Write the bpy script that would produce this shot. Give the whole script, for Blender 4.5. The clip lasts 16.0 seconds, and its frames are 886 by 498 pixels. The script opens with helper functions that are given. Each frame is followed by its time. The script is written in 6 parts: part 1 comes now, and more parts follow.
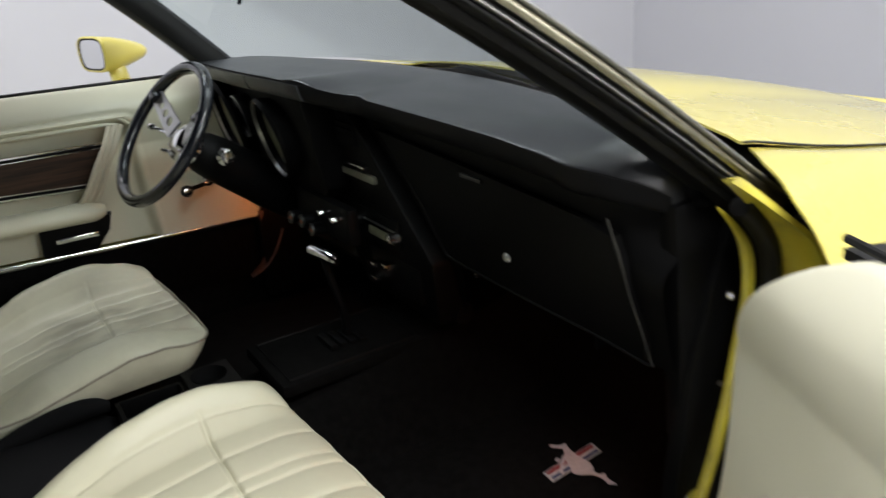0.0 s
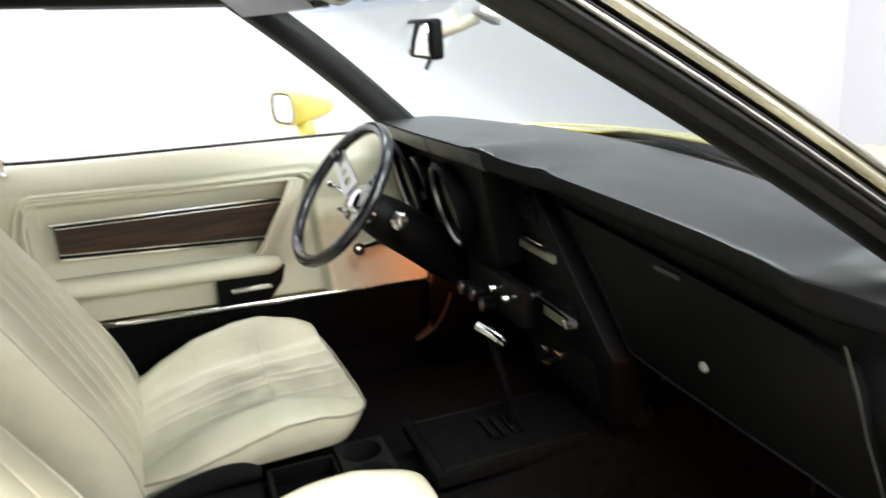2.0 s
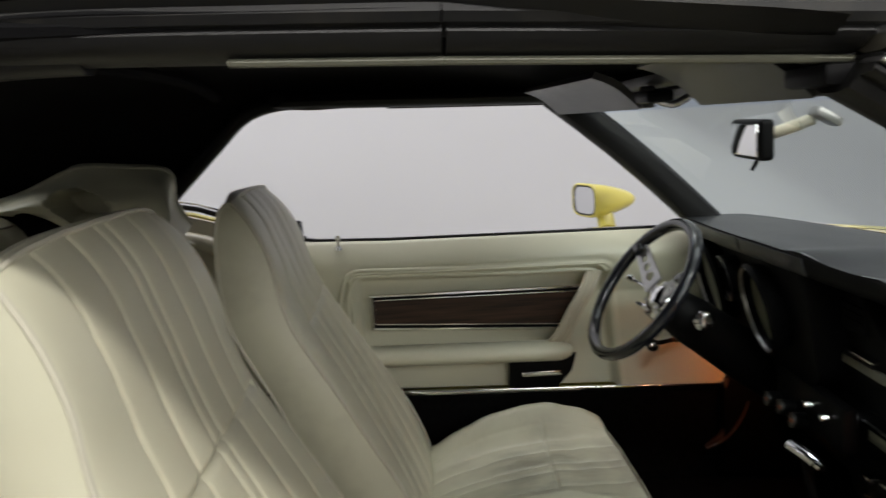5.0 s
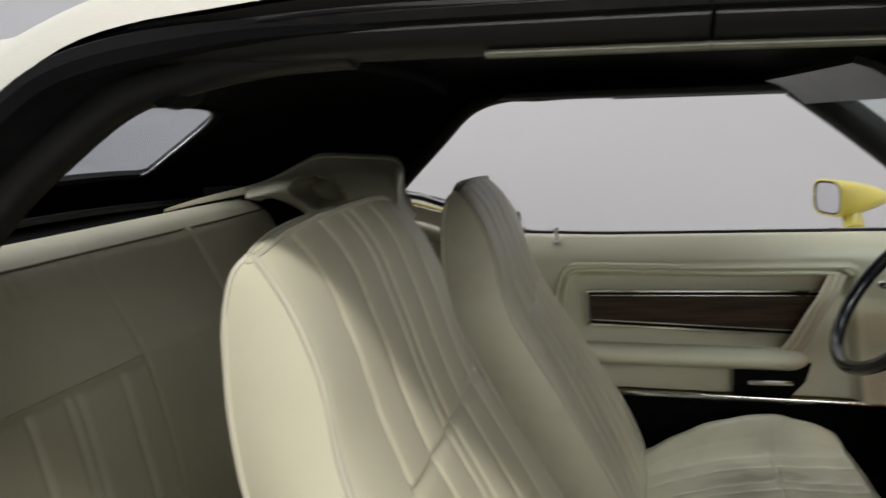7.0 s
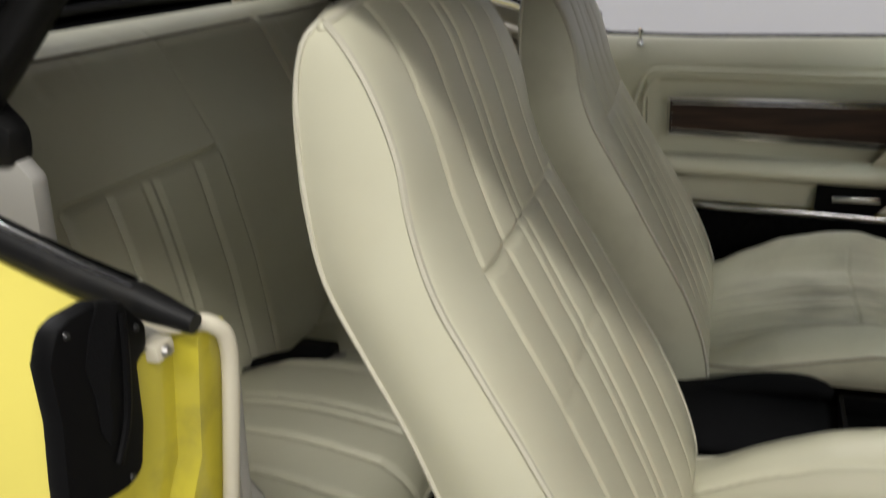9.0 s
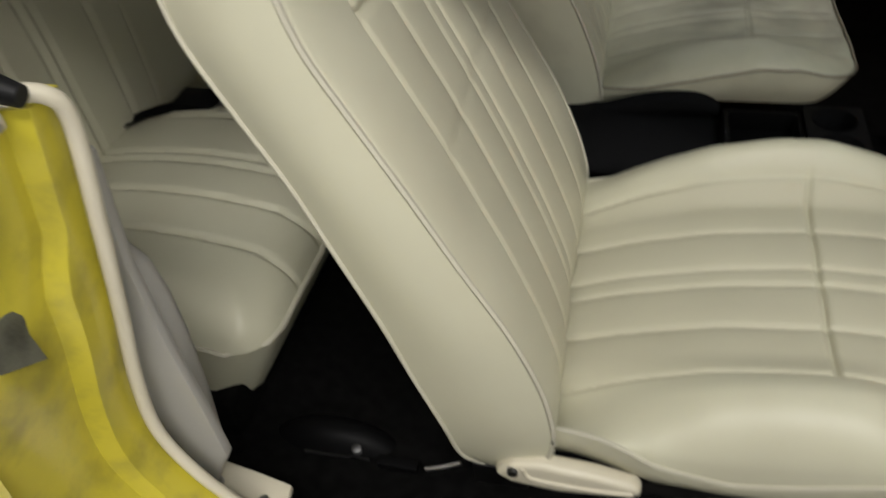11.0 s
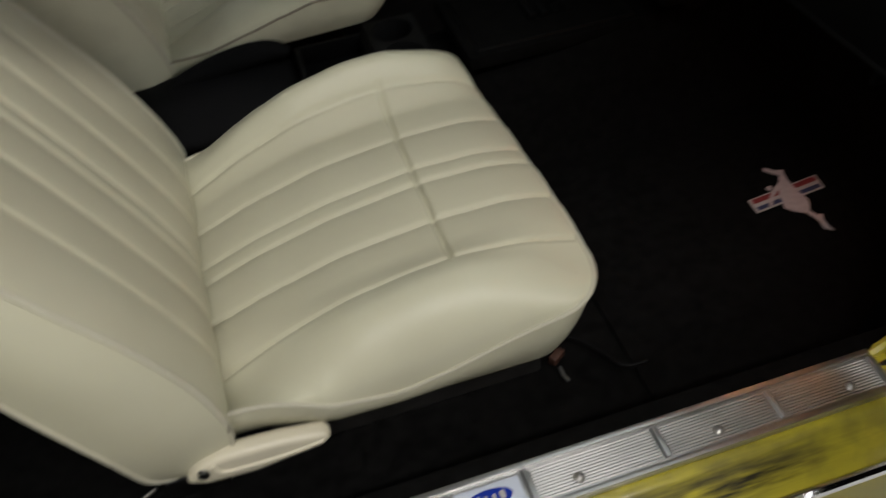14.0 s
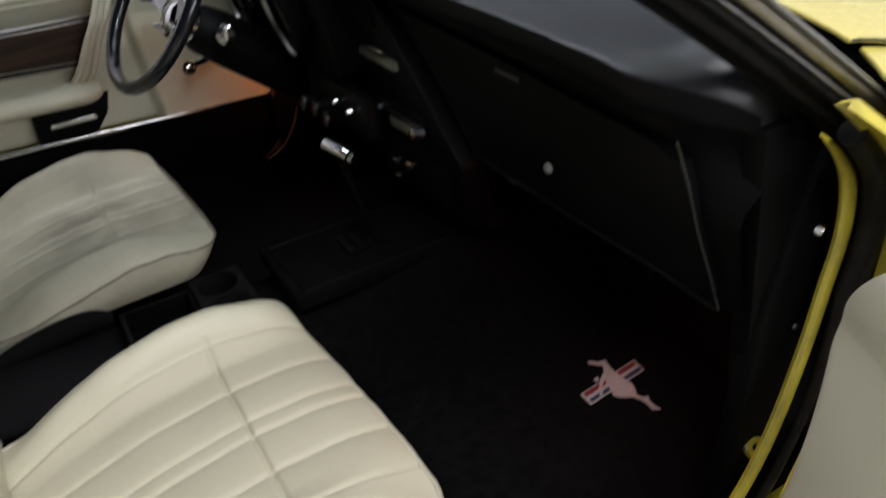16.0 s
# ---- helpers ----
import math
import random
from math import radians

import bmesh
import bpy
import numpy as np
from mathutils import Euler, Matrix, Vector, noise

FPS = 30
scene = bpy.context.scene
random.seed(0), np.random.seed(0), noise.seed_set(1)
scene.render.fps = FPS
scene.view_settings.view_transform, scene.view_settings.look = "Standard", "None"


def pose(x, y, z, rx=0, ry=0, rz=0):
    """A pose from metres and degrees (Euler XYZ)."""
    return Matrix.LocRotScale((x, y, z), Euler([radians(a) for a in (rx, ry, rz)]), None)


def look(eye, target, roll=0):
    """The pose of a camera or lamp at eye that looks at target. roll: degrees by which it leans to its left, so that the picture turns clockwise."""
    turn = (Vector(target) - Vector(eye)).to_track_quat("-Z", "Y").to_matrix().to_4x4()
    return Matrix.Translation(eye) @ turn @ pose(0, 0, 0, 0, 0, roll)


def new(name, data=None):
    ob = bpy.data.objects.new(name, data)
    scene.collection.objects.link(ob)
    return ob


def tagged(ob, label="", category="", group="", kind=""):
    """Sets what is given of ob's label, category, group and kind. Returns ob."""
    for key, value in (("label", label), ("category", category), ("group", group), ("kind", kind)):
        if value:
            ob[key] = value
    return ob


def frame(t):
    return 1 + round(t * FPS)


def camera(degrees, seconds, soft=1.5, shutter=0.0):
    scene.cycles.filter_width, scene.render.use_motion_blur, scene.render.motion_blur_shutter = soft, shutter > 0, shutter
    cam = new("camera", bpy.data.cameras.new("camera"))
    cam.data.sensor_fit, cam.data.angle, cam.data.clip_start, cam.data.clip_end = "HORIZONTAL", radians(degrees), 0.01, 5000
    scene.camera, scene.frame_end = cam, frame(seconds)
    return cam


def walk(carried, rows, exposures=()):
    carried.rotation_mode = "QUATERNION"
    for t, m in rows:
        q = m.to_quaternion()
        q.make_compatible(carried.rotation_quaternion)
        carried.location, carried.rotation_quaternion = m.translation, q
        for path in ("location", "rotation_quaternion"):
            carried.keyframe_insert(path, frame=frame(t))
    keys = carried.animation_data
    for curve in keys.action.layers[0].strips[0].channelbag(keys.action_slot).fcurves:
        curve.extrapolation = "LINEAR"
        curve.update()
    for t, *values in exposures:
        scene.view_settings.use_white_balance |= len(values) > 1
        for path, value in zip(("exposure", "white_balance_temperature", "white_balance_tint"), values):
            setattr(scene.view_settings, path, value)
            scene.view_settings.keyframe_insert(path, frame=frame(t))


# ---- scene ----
cam = camera(58.7, 16.0, soft=1.45, shutter=0.95)
PATH = [
    (0, (0.714, -1.335, 1.157), (1.673, 0.265, 0.436), -4.6),
    (0.5, (0.75, -1.263, 1.157), (1.618, 0.393, 0.445), -4.4),
    (1, (0.77, -1.226, 1.158), (1.554, 0.48, 0.469), -4.3),
    (1.5, (0.771, -1.207, 1.169), (1.473, 0.552, 0.525), -4.1),
    (2, (0.761, -1.206, 1.173), (1.37, 0.611, 0.598), -4.1),
    (2.5, (0.745, -1.208, 1.18), (1.263, 0.656, 0.67), -3.9),
    (3, (0.736, -1.21, 1.184), (1.16, 0.694, 0.739), -3.9),
    (3.5, (0.728, -1.208, 1.184), (1.053, 0.723, 0.779), -3.8),
    (4, (0.72, -1.208, 1.187), (0.931, 0.747, 0.819), -3.9),
    (4.2, (0.716, -1.211, 1.19), (0.879, 0.751, 0.838), -3.9),
    (6.5, (0.679, -1.21, 1.193), (0.26, 0.724, 0.906), -4.1),
    (7, (0.672, -1.206, 1.193), (0.124, 0.693, 0.892), -4.1),
    (7.5, (0.661, -1.206, 1.182), (0.01, 0.646, 0.799), -4.1),
    (8, (0.658, -1.202, 1.174), (-0.054, 0.601, 0.682), -3.9),
    (8.5, (0.654, -1.195, 1.165), (-0.059, 0.576, 0.568), -3.7),
    (9, (0.653, -1.188, 1.153), (-0.042, 0.538, 0.42), -3.7),
    (9.5, (0.654, -1.183, 1.137), (0.01, 0.484, 0.239), -3.8),
    (9.7, (0.653, -1.18, 1.13), (0.036, 0.463, 0.172), -3.7),
    (11.8, (0.711, -1.143, 1.162), (0.438, 0.21, -0.285), -6.8),
    (12, (0.722, -1.143, 1.159), (0.494, 0.203, -0.303), -7.3),
    (12.5, (0.736, -1.137, 1.161), (0.631, 0.176, -0.344), -7.4),
    (13, (0.751, -1.137, 1.159), (0.755, 0.163, -0.361), -7.6),
    (13.5, (0.753, -1.147, 1.14), (0.927, 0.167, -0.358), -6.2),
    (14, (0.773, -1.148, 1.14), (1.082, 0.198, -0.307), -6.2),
    (14.5, (0.79, -1.153, 1.144), (1.234, 0.224, -0.236), -6.3),
    (15, (0.801, -1.156, 1.152), (1.372, 0.259, -0.141), -6.1),
    (15.5, (0.812, -1.163, 1.164), (1.493, 0.31, -0.005), -6.1),
    (16, (0.815, -1.172, 1.174), (1.6, 0.333, 0.116), -5.9),
]
walk(cam, [(t, look(eye, target, roll)) for t, eye, target, roll in PATH], exposures=[(0.0, -0.30, 6250, 10), (0.8, 0.48, 6200, 10), (1.6, 0.90, 6350, 10), (2.6, 0.86, 6450, 10), (4.0, -0.06, 6500, 10), (6.5, -0.76, 6500, 10), (8.0, -0.72, 6500, 10), (9.5, -0.76, 6500, 10), (12.0, -0.88, 6500, 10), (13.5, -1.02, 6500, 10), (14.5, -1.17, 6450, 10), (15.5, -0.92, 6300, 13), (16.0, -0.56, 6150, 16)])
# ---- light ----
world = bpy.data.worlds.new("world")
scene.world = world
world.use_nodes = True
world.node_tree.nodes["Background"].inputs[0].default_value = (0.75, 0.8, 0.9, 1)
world.node_tree.nodes["Background"].inputs[1].default_value = 0.05


def area_lamp(name, eye, target, size_x, size_y, watts, color):
    data = bpy.data.lights.new(name, "AREA")
    data.shape, data.size, data.size_y, data.energy, data.color = "RECTANGLE", size_x, size_y, watts, color
    ob = new(name, data)
    ob.matrix_world = look(eye, target)
    return ob


area_lamp("studio_light_passenger", (1.3, -3.0, 4.1), (1.1, -0.6, 0.9), 4.4, 0.26, 285, (1.0, 0.97, 0.93))
area_lamp("studio_light_driver", (-0.2, 1.6, 4.1), (0.0, 1.2, 0.0), 3.4, 0.7, 100, (1.0, 0.98, 1.0))
# low fill light, added on the unseen passenger side; no known fixture
area_lamp("side_fill_light", (2.7, -4.3, 2.3), (0.7, 0.6, 0.7), 3.6, 1.2, 140, (1.0, 0.98, 0.95))
area_lamp("studio_light_front", (3.4, 0.0, 4.1), (3.8, 0.0, 0.0), 1.0, 4.0, 48, (0.98, 0.99, 1.0))
area_lamp("studio_light_rear", (-3.4, 0.0, 4.1), (-2.4, -0.6, 0.0), 1.0, 4.0, 230, (0.98, 0.99, 1.0))


# ---- materials ----
def material(name, color, rough=0.5, metal=0.0, spread=0.06, scale=8.0, bump=0.0, grain=400.0, coat=0.0, stain=None, stain_amount=0.0, stain_scale=4.0, spec=0.5, sheen=0.0):
    m = bpy.data.materials.new(name)
    m.use_nodes = True
    nt = m.node_tree
    b = nt.nodes["Principled BSDF"]
    link = nt.links.new
    geo = nt.nodes.new("ShaderNodeNewGeometry")
    n1 = nt.nodes.new("ShaderNodeTexNoise")
    n1.inputs["Scale"].default_value, n1.inputs["Detail"].default_value = scale, 5.0
    link(geo.outputs["Position"], n1.inputs["Vector"])
    ramp = nt.nodes.new("ShaderNodeMapRange")
    ramp.inputs[1].default_value, ramp.inputs[2].default_value = 0.3, 0.7
    ramp.inputs[3].default_value, ramp.inputs[4].default_value = 1 - spread, 1 + spread
    link(n1.outputs["Fac"], ramp.inputs[0])
    mul = nt.nodes.new("ShaderNodeMix")
    mul.data_type, mul.blend_type = "RGBA", "MULTIPLY"
    mul.inputs[0].default_value = 1.0
    mul.inputs[6].default_value = (*color, 1)
    link(ramp.outputs[0], mul.inputs[7])
    out = mul.outputs[2]
    if stain:
        n3 = nt.nodes.new("ShaderNodeTexNoise")
        n3.inputs["Scale"].default_value, n3.inputs["Detail"].default_value, n3.inputs["Roughness"].default_value = stain_scale, 4.0, 0.6
        link(geo.outputs["Position"], n3.inputs["Vector"])
        r3 = nt.nodes.new("ShaderNodeMapRange")
        r3.inputs[1].default_value, r3.inputs[2].default_value = 0.48, 0.72
        r3.inputs[4].default_value = stain_amount
        link(n3.outputs["Fac"], r3.inputs[0])
        mx = nt.nodes.new("ShaderNodeMix")
        mx.data_type = "RGBA"
        link(r3.outputs[0], mx.inputs[0])
        link(out, mx.inputs[6])
        mx.inputs[7].default_value = (*stain, 1)
        out = mx.outputs[2]
    link(out, b.inputs["Base Color"])
    rr = nt.nodes.new("ShaderNodeMapRange")
    rr.inputs[3].default_value, rr.inputs[4].default_value = max(rough - 0.06, 0.02), min(rough + 0.06, 1)
    link(n1.outputs["Fac"], rr.inputs[0])
    link(rr.outputs[0], b.inputs["Roughness"])
    b.inputs["Metallic"].default_value = metal
    b.inputs["Coat Weight"].default_value = coat
    b.inputs["Coat Roughness"].default_value = 0.06
    b.inputs["Specular IOR Level"].default_value = spec
    b.inputs["Sheen Weight"].default_value = sheen
    if bump:
        n2 = nt.nodes.new("ShaderNodeTexNoise")
        n2.inputs["Scale"].default_value, n2.inputs["Detail"].default_value = grain, 3.0
        link(geo.outputs["Position"], n2.inputs["Vector"])
        bp = nt.nodes.new("ShaderNodeBump")
        bp.inputs["Strength"].default_value, bp.inputs["Distance"].default_value = bump, 0.002
        link(n2.outputs["Fac"], bp.inputs["Height"])
        link(bp.outputs[0], b.inputs["Normal"])
    return m


CREAM = material("cream_vinyl", (0.54, 0.525, 0.394), 0.42, spread=0.03, scale=5, bump=0.08, grain=700, stain=(0.465, 0.42, 0.3), stain_amount=0.25, stain_scale=6)
CREAM_INSERT = material("woven_cream_vinyl", (0.495, 0.476, 0.352), 0.5, spread=0.03, scale=5, bump=0.28, grain=1100, stain=(0.435, 0.398, 0.285), stain_amount=0.2, stain_scale=6)
CREAM_WORN = material("worn_cream_vinyl", (0.54, 0.525, 0.398), 0.42, spread=0.04, scale=5, bump=0.1, grain=600, stain=(0.3, 0.277, 0.21), stain_amount=0.30, stain_scale=9)
CREAM_PANEL = material("cream_door_vinyl", (0.63, 0.612, 0.47), 0.38, spread=0.02, scale=4, bump=0.08, grain=800)
CREAM_PLASTIC = material("cream_plastic", (0.62, 0.575, 0.45), 0.35, spread=0.03, bump=0.1, stain=(0.375, 0.338, 0.247), stain_amount=0.3)
SEAM = material("cream_piping", (0.495, 0.473, 0.375), 0.5, spread=0.03)
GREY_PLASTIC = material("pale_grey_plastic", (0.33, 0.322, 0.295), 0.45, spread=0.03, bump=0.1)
YELLOW = material("yellow_paint", (0.681, 0.593, 0.129), 0.28, spread=0.02, scale=3, coat=0.8)
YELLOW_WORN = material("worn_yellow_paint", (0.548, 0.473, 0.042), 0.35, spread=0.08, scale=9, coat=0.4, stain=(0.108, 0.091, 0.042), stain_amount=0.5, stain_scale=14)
BLACK_VINYL = material("black_vinyl", (0.011, 0.012, 0.015), 0.37, spread=0.1, scale=6, bump=0.12, grain=900, spec=0.75)
BLACK_PLASTIC = material("black_plastic", (0.0036, 0.0036, 0.0038), 0.48, spread=0.12, bump=0.1, grain=900, spec=0.08)
RAIL = material("matt_black_rail", (0.0045, 0.0044, 0.0042), 0.42, spread=0.2, scale=15, bump=0.1, grain=700, spec=0.25)
# copy of the black vinyl, dimmed to hold the shade under the pad
LIP = material("dimmed_black_vinyl", (0.006, 0.006, 0.0065), 0.42, spread=0.1, scale=6, bump=0.12, grain=900, spec=0.10)
# stainless whose tan colour stands in for the yellow paint it reflects
TINTED_RAIL = material("reflection_tinted_stainless", (0.40, 0.375, 0.285), 0.32, 1.0, spread=0.22, scale=22, bump=0.15, grain=200)
DULL_TRIM = material("dull_trim", (0.11, 0.11, 0.08), 0.45, spread=0.2, scale=40)
DARK_STEEL = material("dark_steel", (0.10, 0.10, 0.10), 0.4, 1.0, spread=0.2, scale=40)
CARPET = material("black_carpet", (0.0052, 0.0051, 0.005), 1.0, spread=0.4, scale=60, bump=1.0, grain=900, spec=0.03)
RUBBER = material("black_rubber", (0.006, 0.006, 0.006), 0.5, spread=0.2, scale=20, stain=(0.03, 0.027, 0.02), stain_amount=0.4, stain_scale=25, spec=0.22)
HEADLINER = material("black_headliner", (0.005, 0.005, 0.0055), 0.9, spread=0.2, scale=12, bump=0.4, grain=500, spec=0.1)
CANVAS = material("white_canvas", (0.48, 0.472, 0.424), 0.7, spread=0.03, scale=5, bump=0.5, grain=900)
CHROME = material("chrome", (0.86, 0.86, 0.87), 0.10, 1.0, spread=0.03)
ALUMINIUM = material("brushed_aluminium", (0.56, 0.555, 0.55), 0.34, 1.0, spread=0.06, scale=30)
STEEL = material("dull_steel", (0.45, 0.44, 0.42), 0.35, 1.0, spread=0.1, scale=30)
# black plastic with the courtesy lamp's warm light put into its colour
LIT_BLACK = material("lamplit_black_panel", (0.030, 0.025, 0.022), 0.6, spread=0.3, scale=14, bump=0.2, grain=500, spec=0.2)
WHEEL = material("steering_wheel_plastic", (0.010, 0.011, 0.014), 0.22, spread=0.05, coat=0.4)
GAUGE = material("gauge_face", (0.20, 0.20, 0.14), 0.32, spread=0.15, scale=30, spec=0.5)
SMALL_FACE = material("small_gauge_face", (0.10, 0.095, 0.09), 0.4, spread=0.2, scale=60)
WORN_GREY = material("worn_grey_metal", (0.10, 0.10, 0.075), 0.6, spread=0.5, scale=35, bump=0.3, grain=300)
BROWN_CLIP = material("brown_plastic", (0.05, 0.022, 0.014), 0.5)
BROWN_VINYL = material("dark_brown_vinyl", (0.075, 0.036, 0.026), 0.4, spread=0.2, scale=9, bump=0.15, grain=600)
RADIO = material("radio_dial", (0.17, 0.17, 0.135), 0.3, spread=0.05)
MIRROR = material("mirror_glass", (0.92, 0.92, 0.93), 0.02, 1.0, spread=0.0)
BLUE = material("blue_enamel", (0.01, 0.03, 0.30), 0.25, spread=0.03, coat=0.5)
BADGE_PLATE = material("pale_badge_plate", (0.55, 0.60, 0.70), 0.35, spread=0.04)
PINK = material("pale_embroidery", (0.44, 0.385, 0.385), 0.9, spread=0.1, scale=120, bump=0.6, grain=900)
RED = material("red_embroidery", (0.20, 0.022, 0.022), 0.9, spread=0.15, scale=120, bump=0.6, grain=900)
NAVY = material("navy_embroidery", (0.03, 0.04, 0.10), 0.9, spread=0.15, scale=120)
WHITE_THREAD = material("white_embroidery", (0.42, 0.40, 0.39), 0.9, spread=0.1, scale=120)
WALL = material("grey_wall_paint", (0.50, 0.50, 0.53), 0.8, spread=0.02, scale=0.6, bump=0.1, grain=60)
FLOOR = material("grey_concrete", (0.30, 0.30, 0.30), 0.5, spread=0.1, scale=1.2, bump=0.2, grain=90, stain=(0.2, 0.2, 0.2), stain_amount=0.3, stain_scale=0.8)
# dark colour chosen for the unseen wall, to cut bounced light
DARK_WALL = material("dark_unseen_wall", (0.07, 0.07, 0.072), 0.85, spread=0.05, scale=0.6, bump=0.1, grain=60)
CEILING = material("white_ceiling_paint", (0.75, 0.75, 0.75), 0.9, spread=0.02, scale=0.8)
ORANGE = material("orange_plastic", (0.35, 0.10, 0.04), 0.5)
LENS = bpy.data.materials.new("lit_courtesy_lens")
LENS.use_nodes = True
LENS.node_tree.nodes["Principled BSDF"].inputs["Emission Color"].default_value = (1.0, 0.55, 0.25, 1)
LENS.node_tree.nodes["Principled BSDF"].inputs["Emission Strength"].default_value = 6.0


def wood_material():
    m = material("walnut_veneer", (0.075, 0.036, 0.020), 0.42, spread=0.15, scale=14, spec=0.3)
    nt = m.node_tree
    geo = nt.nodes.new("ShaderNodeNewGeometry")
    mp = nt.nodes.new("ShaderNodeMapping")
    mp.inputs["Scale"].default_value = (4.0, 20.0, 70.0)
    wave = nt.nodes.new("ShaderNodeTexNoise")
    wave.inputs["Scale"].default_value, wave.inputs["Detail"].default_value = 1.5, 8.0
    nt.links.new(geo.outputs["Position"], mp.inputs[0])
    nt.links.new(mp.outputs[0], wave.inputs["Vector"])
    cr = nt.nodes.new("ShaderNodeValToRGB")
    cr.color_ramp.elements[0].position, cr.color_ramp.elements[1].position = 0.35, 0.68
    cr.color_ramp.elements[0].color = (0.014, 0.007, 0.004, 1)
    cr.color_ramp.elements[1].color = (0.052, 0.025, 0.013, 1)
    nt.links.new(wave.outputs["Fac"], cr.inputs[0])
    nt.links.new(cr.outputs[0], nt.nodes["Principled BSDF"].inputs["Base Color"])
    return m


WOOD = wood_material()


def soil(m, centre, size, stretch, color, amount):
    """Adds a soiled patch of its own shape to the base colour."""
    nt = m.node_tree
    b = nt.nodes["Principled BSDF"]
    old = b.inputs["Base Color"].links[0].from_socket
    geo = nt.nodes.new("ShaderNodeNewGeometry")
    off = nt.nodes.new("ShaderNodeVectorMath")
    off.operation = "SUBTRACT"
    off.inputs[1].default_value = centre
    nt.links.new(geo.outputs["Position"], off.inputs[0])
    div = nt.nodes.new("ShaderNodeVectorMath")
    div.operation = "DIVIDE"
    div.inputs[1].default_value = size
    nt.links.new(off.outputs[0], div.inputs[0])
    far = nt.nodes.new("ShaderNodeVectorMath")
    far.operation = "LENGTH"
    nt.links.new(div.outputs[0], far.inputs[0])
    fade = nt.nodes.new("ShaderNodeMapRange")
    fade.interpolation_type = "SMOOTHSTEP"
    fade.inputs[1].default_value, fade.inputs[2].default_value = 1.0, 0.2
    nt.links.new(far.outputs["Value"], fade.inputs[0])
    sc = nt.nodes.new("ShaderNodeMapping")
    sc.inputs["Scale"].default_value = stretch
    nt.links.new(geo.outputs["Position"], sc.inputs[0])
    nz = nt.nodes.new("ShaderNodeTexNoise")
    nz.inputs["Scale"].default_value, nz.inputs["Detail"].default_value = 1.0, 4.0
    nt.links.new(sc.outputs[0], nz.inputs["Vector"])
    rg = nt.nodes.new("ShaderNodeMapRange")
    rg.inputs[1].default_value, rg.inputs[2].default_value, rg.inputs[4].default_value = 0.36, 0.66, amount
    nt.links.new(nz.outputs["Fac"], rg.inputs[0])
    mul = nt.nodes.new("ShaderNodeMath")
    mul.operation = "MULTIPLY"
    nt.links.new(fade.outputs[0], mul.inputs[0])
    nt.links.new(rg.outputs[0], mul.inputs[1])
    mx = nt.nodes.new("ShaderNodeMix")
    mx.data_type = "RGBA"
    nt.links.new(mul.outputs[0], mx.inputs[0])
    nt.links.new(old, mx.inputs[6])
    mx.inputs[7].default_value = (*color, 1)
    nt.links.new(mx.outputs[2], b.inputs["Base Color"])


soil(CREAM_WORN, (0.86, 0.37, 0.45), (0.19, 0.20, 0.12), (9.0, 24.0, 5.0), (0.19, 0.175, 0.13), 0.80)
soil(CREAM_WORN, (1.02, 0.33, 0.44), (0.07, 0.24, 0.08), (20.0, 9.0, 9.0), (0.26, 0.20, 0.17), 0.62)
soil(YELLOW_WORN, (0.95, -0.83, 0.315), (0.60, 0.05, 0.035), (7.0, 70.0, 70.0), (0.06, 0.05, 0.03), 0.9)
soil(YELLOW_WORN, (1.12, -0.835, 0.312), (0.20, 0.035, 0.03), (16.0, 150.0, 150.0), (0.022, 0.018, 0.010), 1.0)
DARK_SEAM = material("dark_piping", (0.24, 0.21, 0.16), 0.6, spread=0.2, scale=40)
VISOR = material("grey_visor_vinyl", (0.020, 0.019, 0.018), 0.38, spread=0.08, scale=10, bump=0.15, grain=700)


def glass_material(name, tint, gloss=1.0):
    m = bpy.data.materials.new(name)
    m.use_nodes = True
    nt = m.node_tree
    nt.nodes.remove(nt.nodes["Principled BSDF"])
    clear = nt.nodes.new("ShaderNodeBsdfTransparent")
    clear.inputs[0].default_value = (*tint, 1)
    shine = nt.nodes.new("ShaderNodeBsdfGlossy")
    shine.inputs["Roughness"].default_value = 0.02
    weight = nt.nodes.new("ShaderNodeLayerWeight")
    power = nt.nodes.new("ShaderNodeMath")
    power.operation = "POWER"
    power.inputs[1].default_value = 5.0
    nt.links.new(weight.outputs["Facing"], power.inputs[0])
    fres = nt.nodes.new("ShaderNodeMapRange")
    fres.inputs[3].default_value, fres.inputs[4].default_value = 0.05, 0.9
    nt.links.new(power.outputs[0], fres.inputs[0])
    mix = nt.nodes.new("ShaderNodeMixShader")
    nt.links.new(fres.outputs[0], mix.inputs[0])
    nt.links.new(clear.outputs[0], mix.inputs[1])
    nt.links.new(shine.outputs[0], mix.inputs[2])
    nt.links.new(mix.outputs[0], nt.nodes["Material Output"].inputs[0])
    return m


GLASS = glass_material("windscreen_glass", (0.80, 0.87, 0.86))
BAND = glass_material("blue_sunband_glass", (0.66, 0.76, 0.86))
REAR_GLASS = glass_material("rear_window_glass", (0.72, 0.75, 0.78))


# ---- mesh helpers ----
def finish(ob_name, bm, mat, angle=40):
    bmesh.ops.remove_doubles(bm, verts=bm.verts, dist=1e-5)
    bmesh.ops.recalc_face_normals(bm, faces=bm.faces)
    me = bpy.data.meshes.new(ob_name)
    bm.to_mesh(me)
    bm.free()
    for p in me.polygons:
        p.use_smooth = True
    me.set_sharp_from_angle(angle=radians(angle))
    me.materials.append(mat)
    return me


def thing(name, at, label, category, group="", kind=""):
    ob = new(name)
    ob.location = at
    ob.empty_display_size = 0.05
    return tagged(ob, label, category, group, kind)


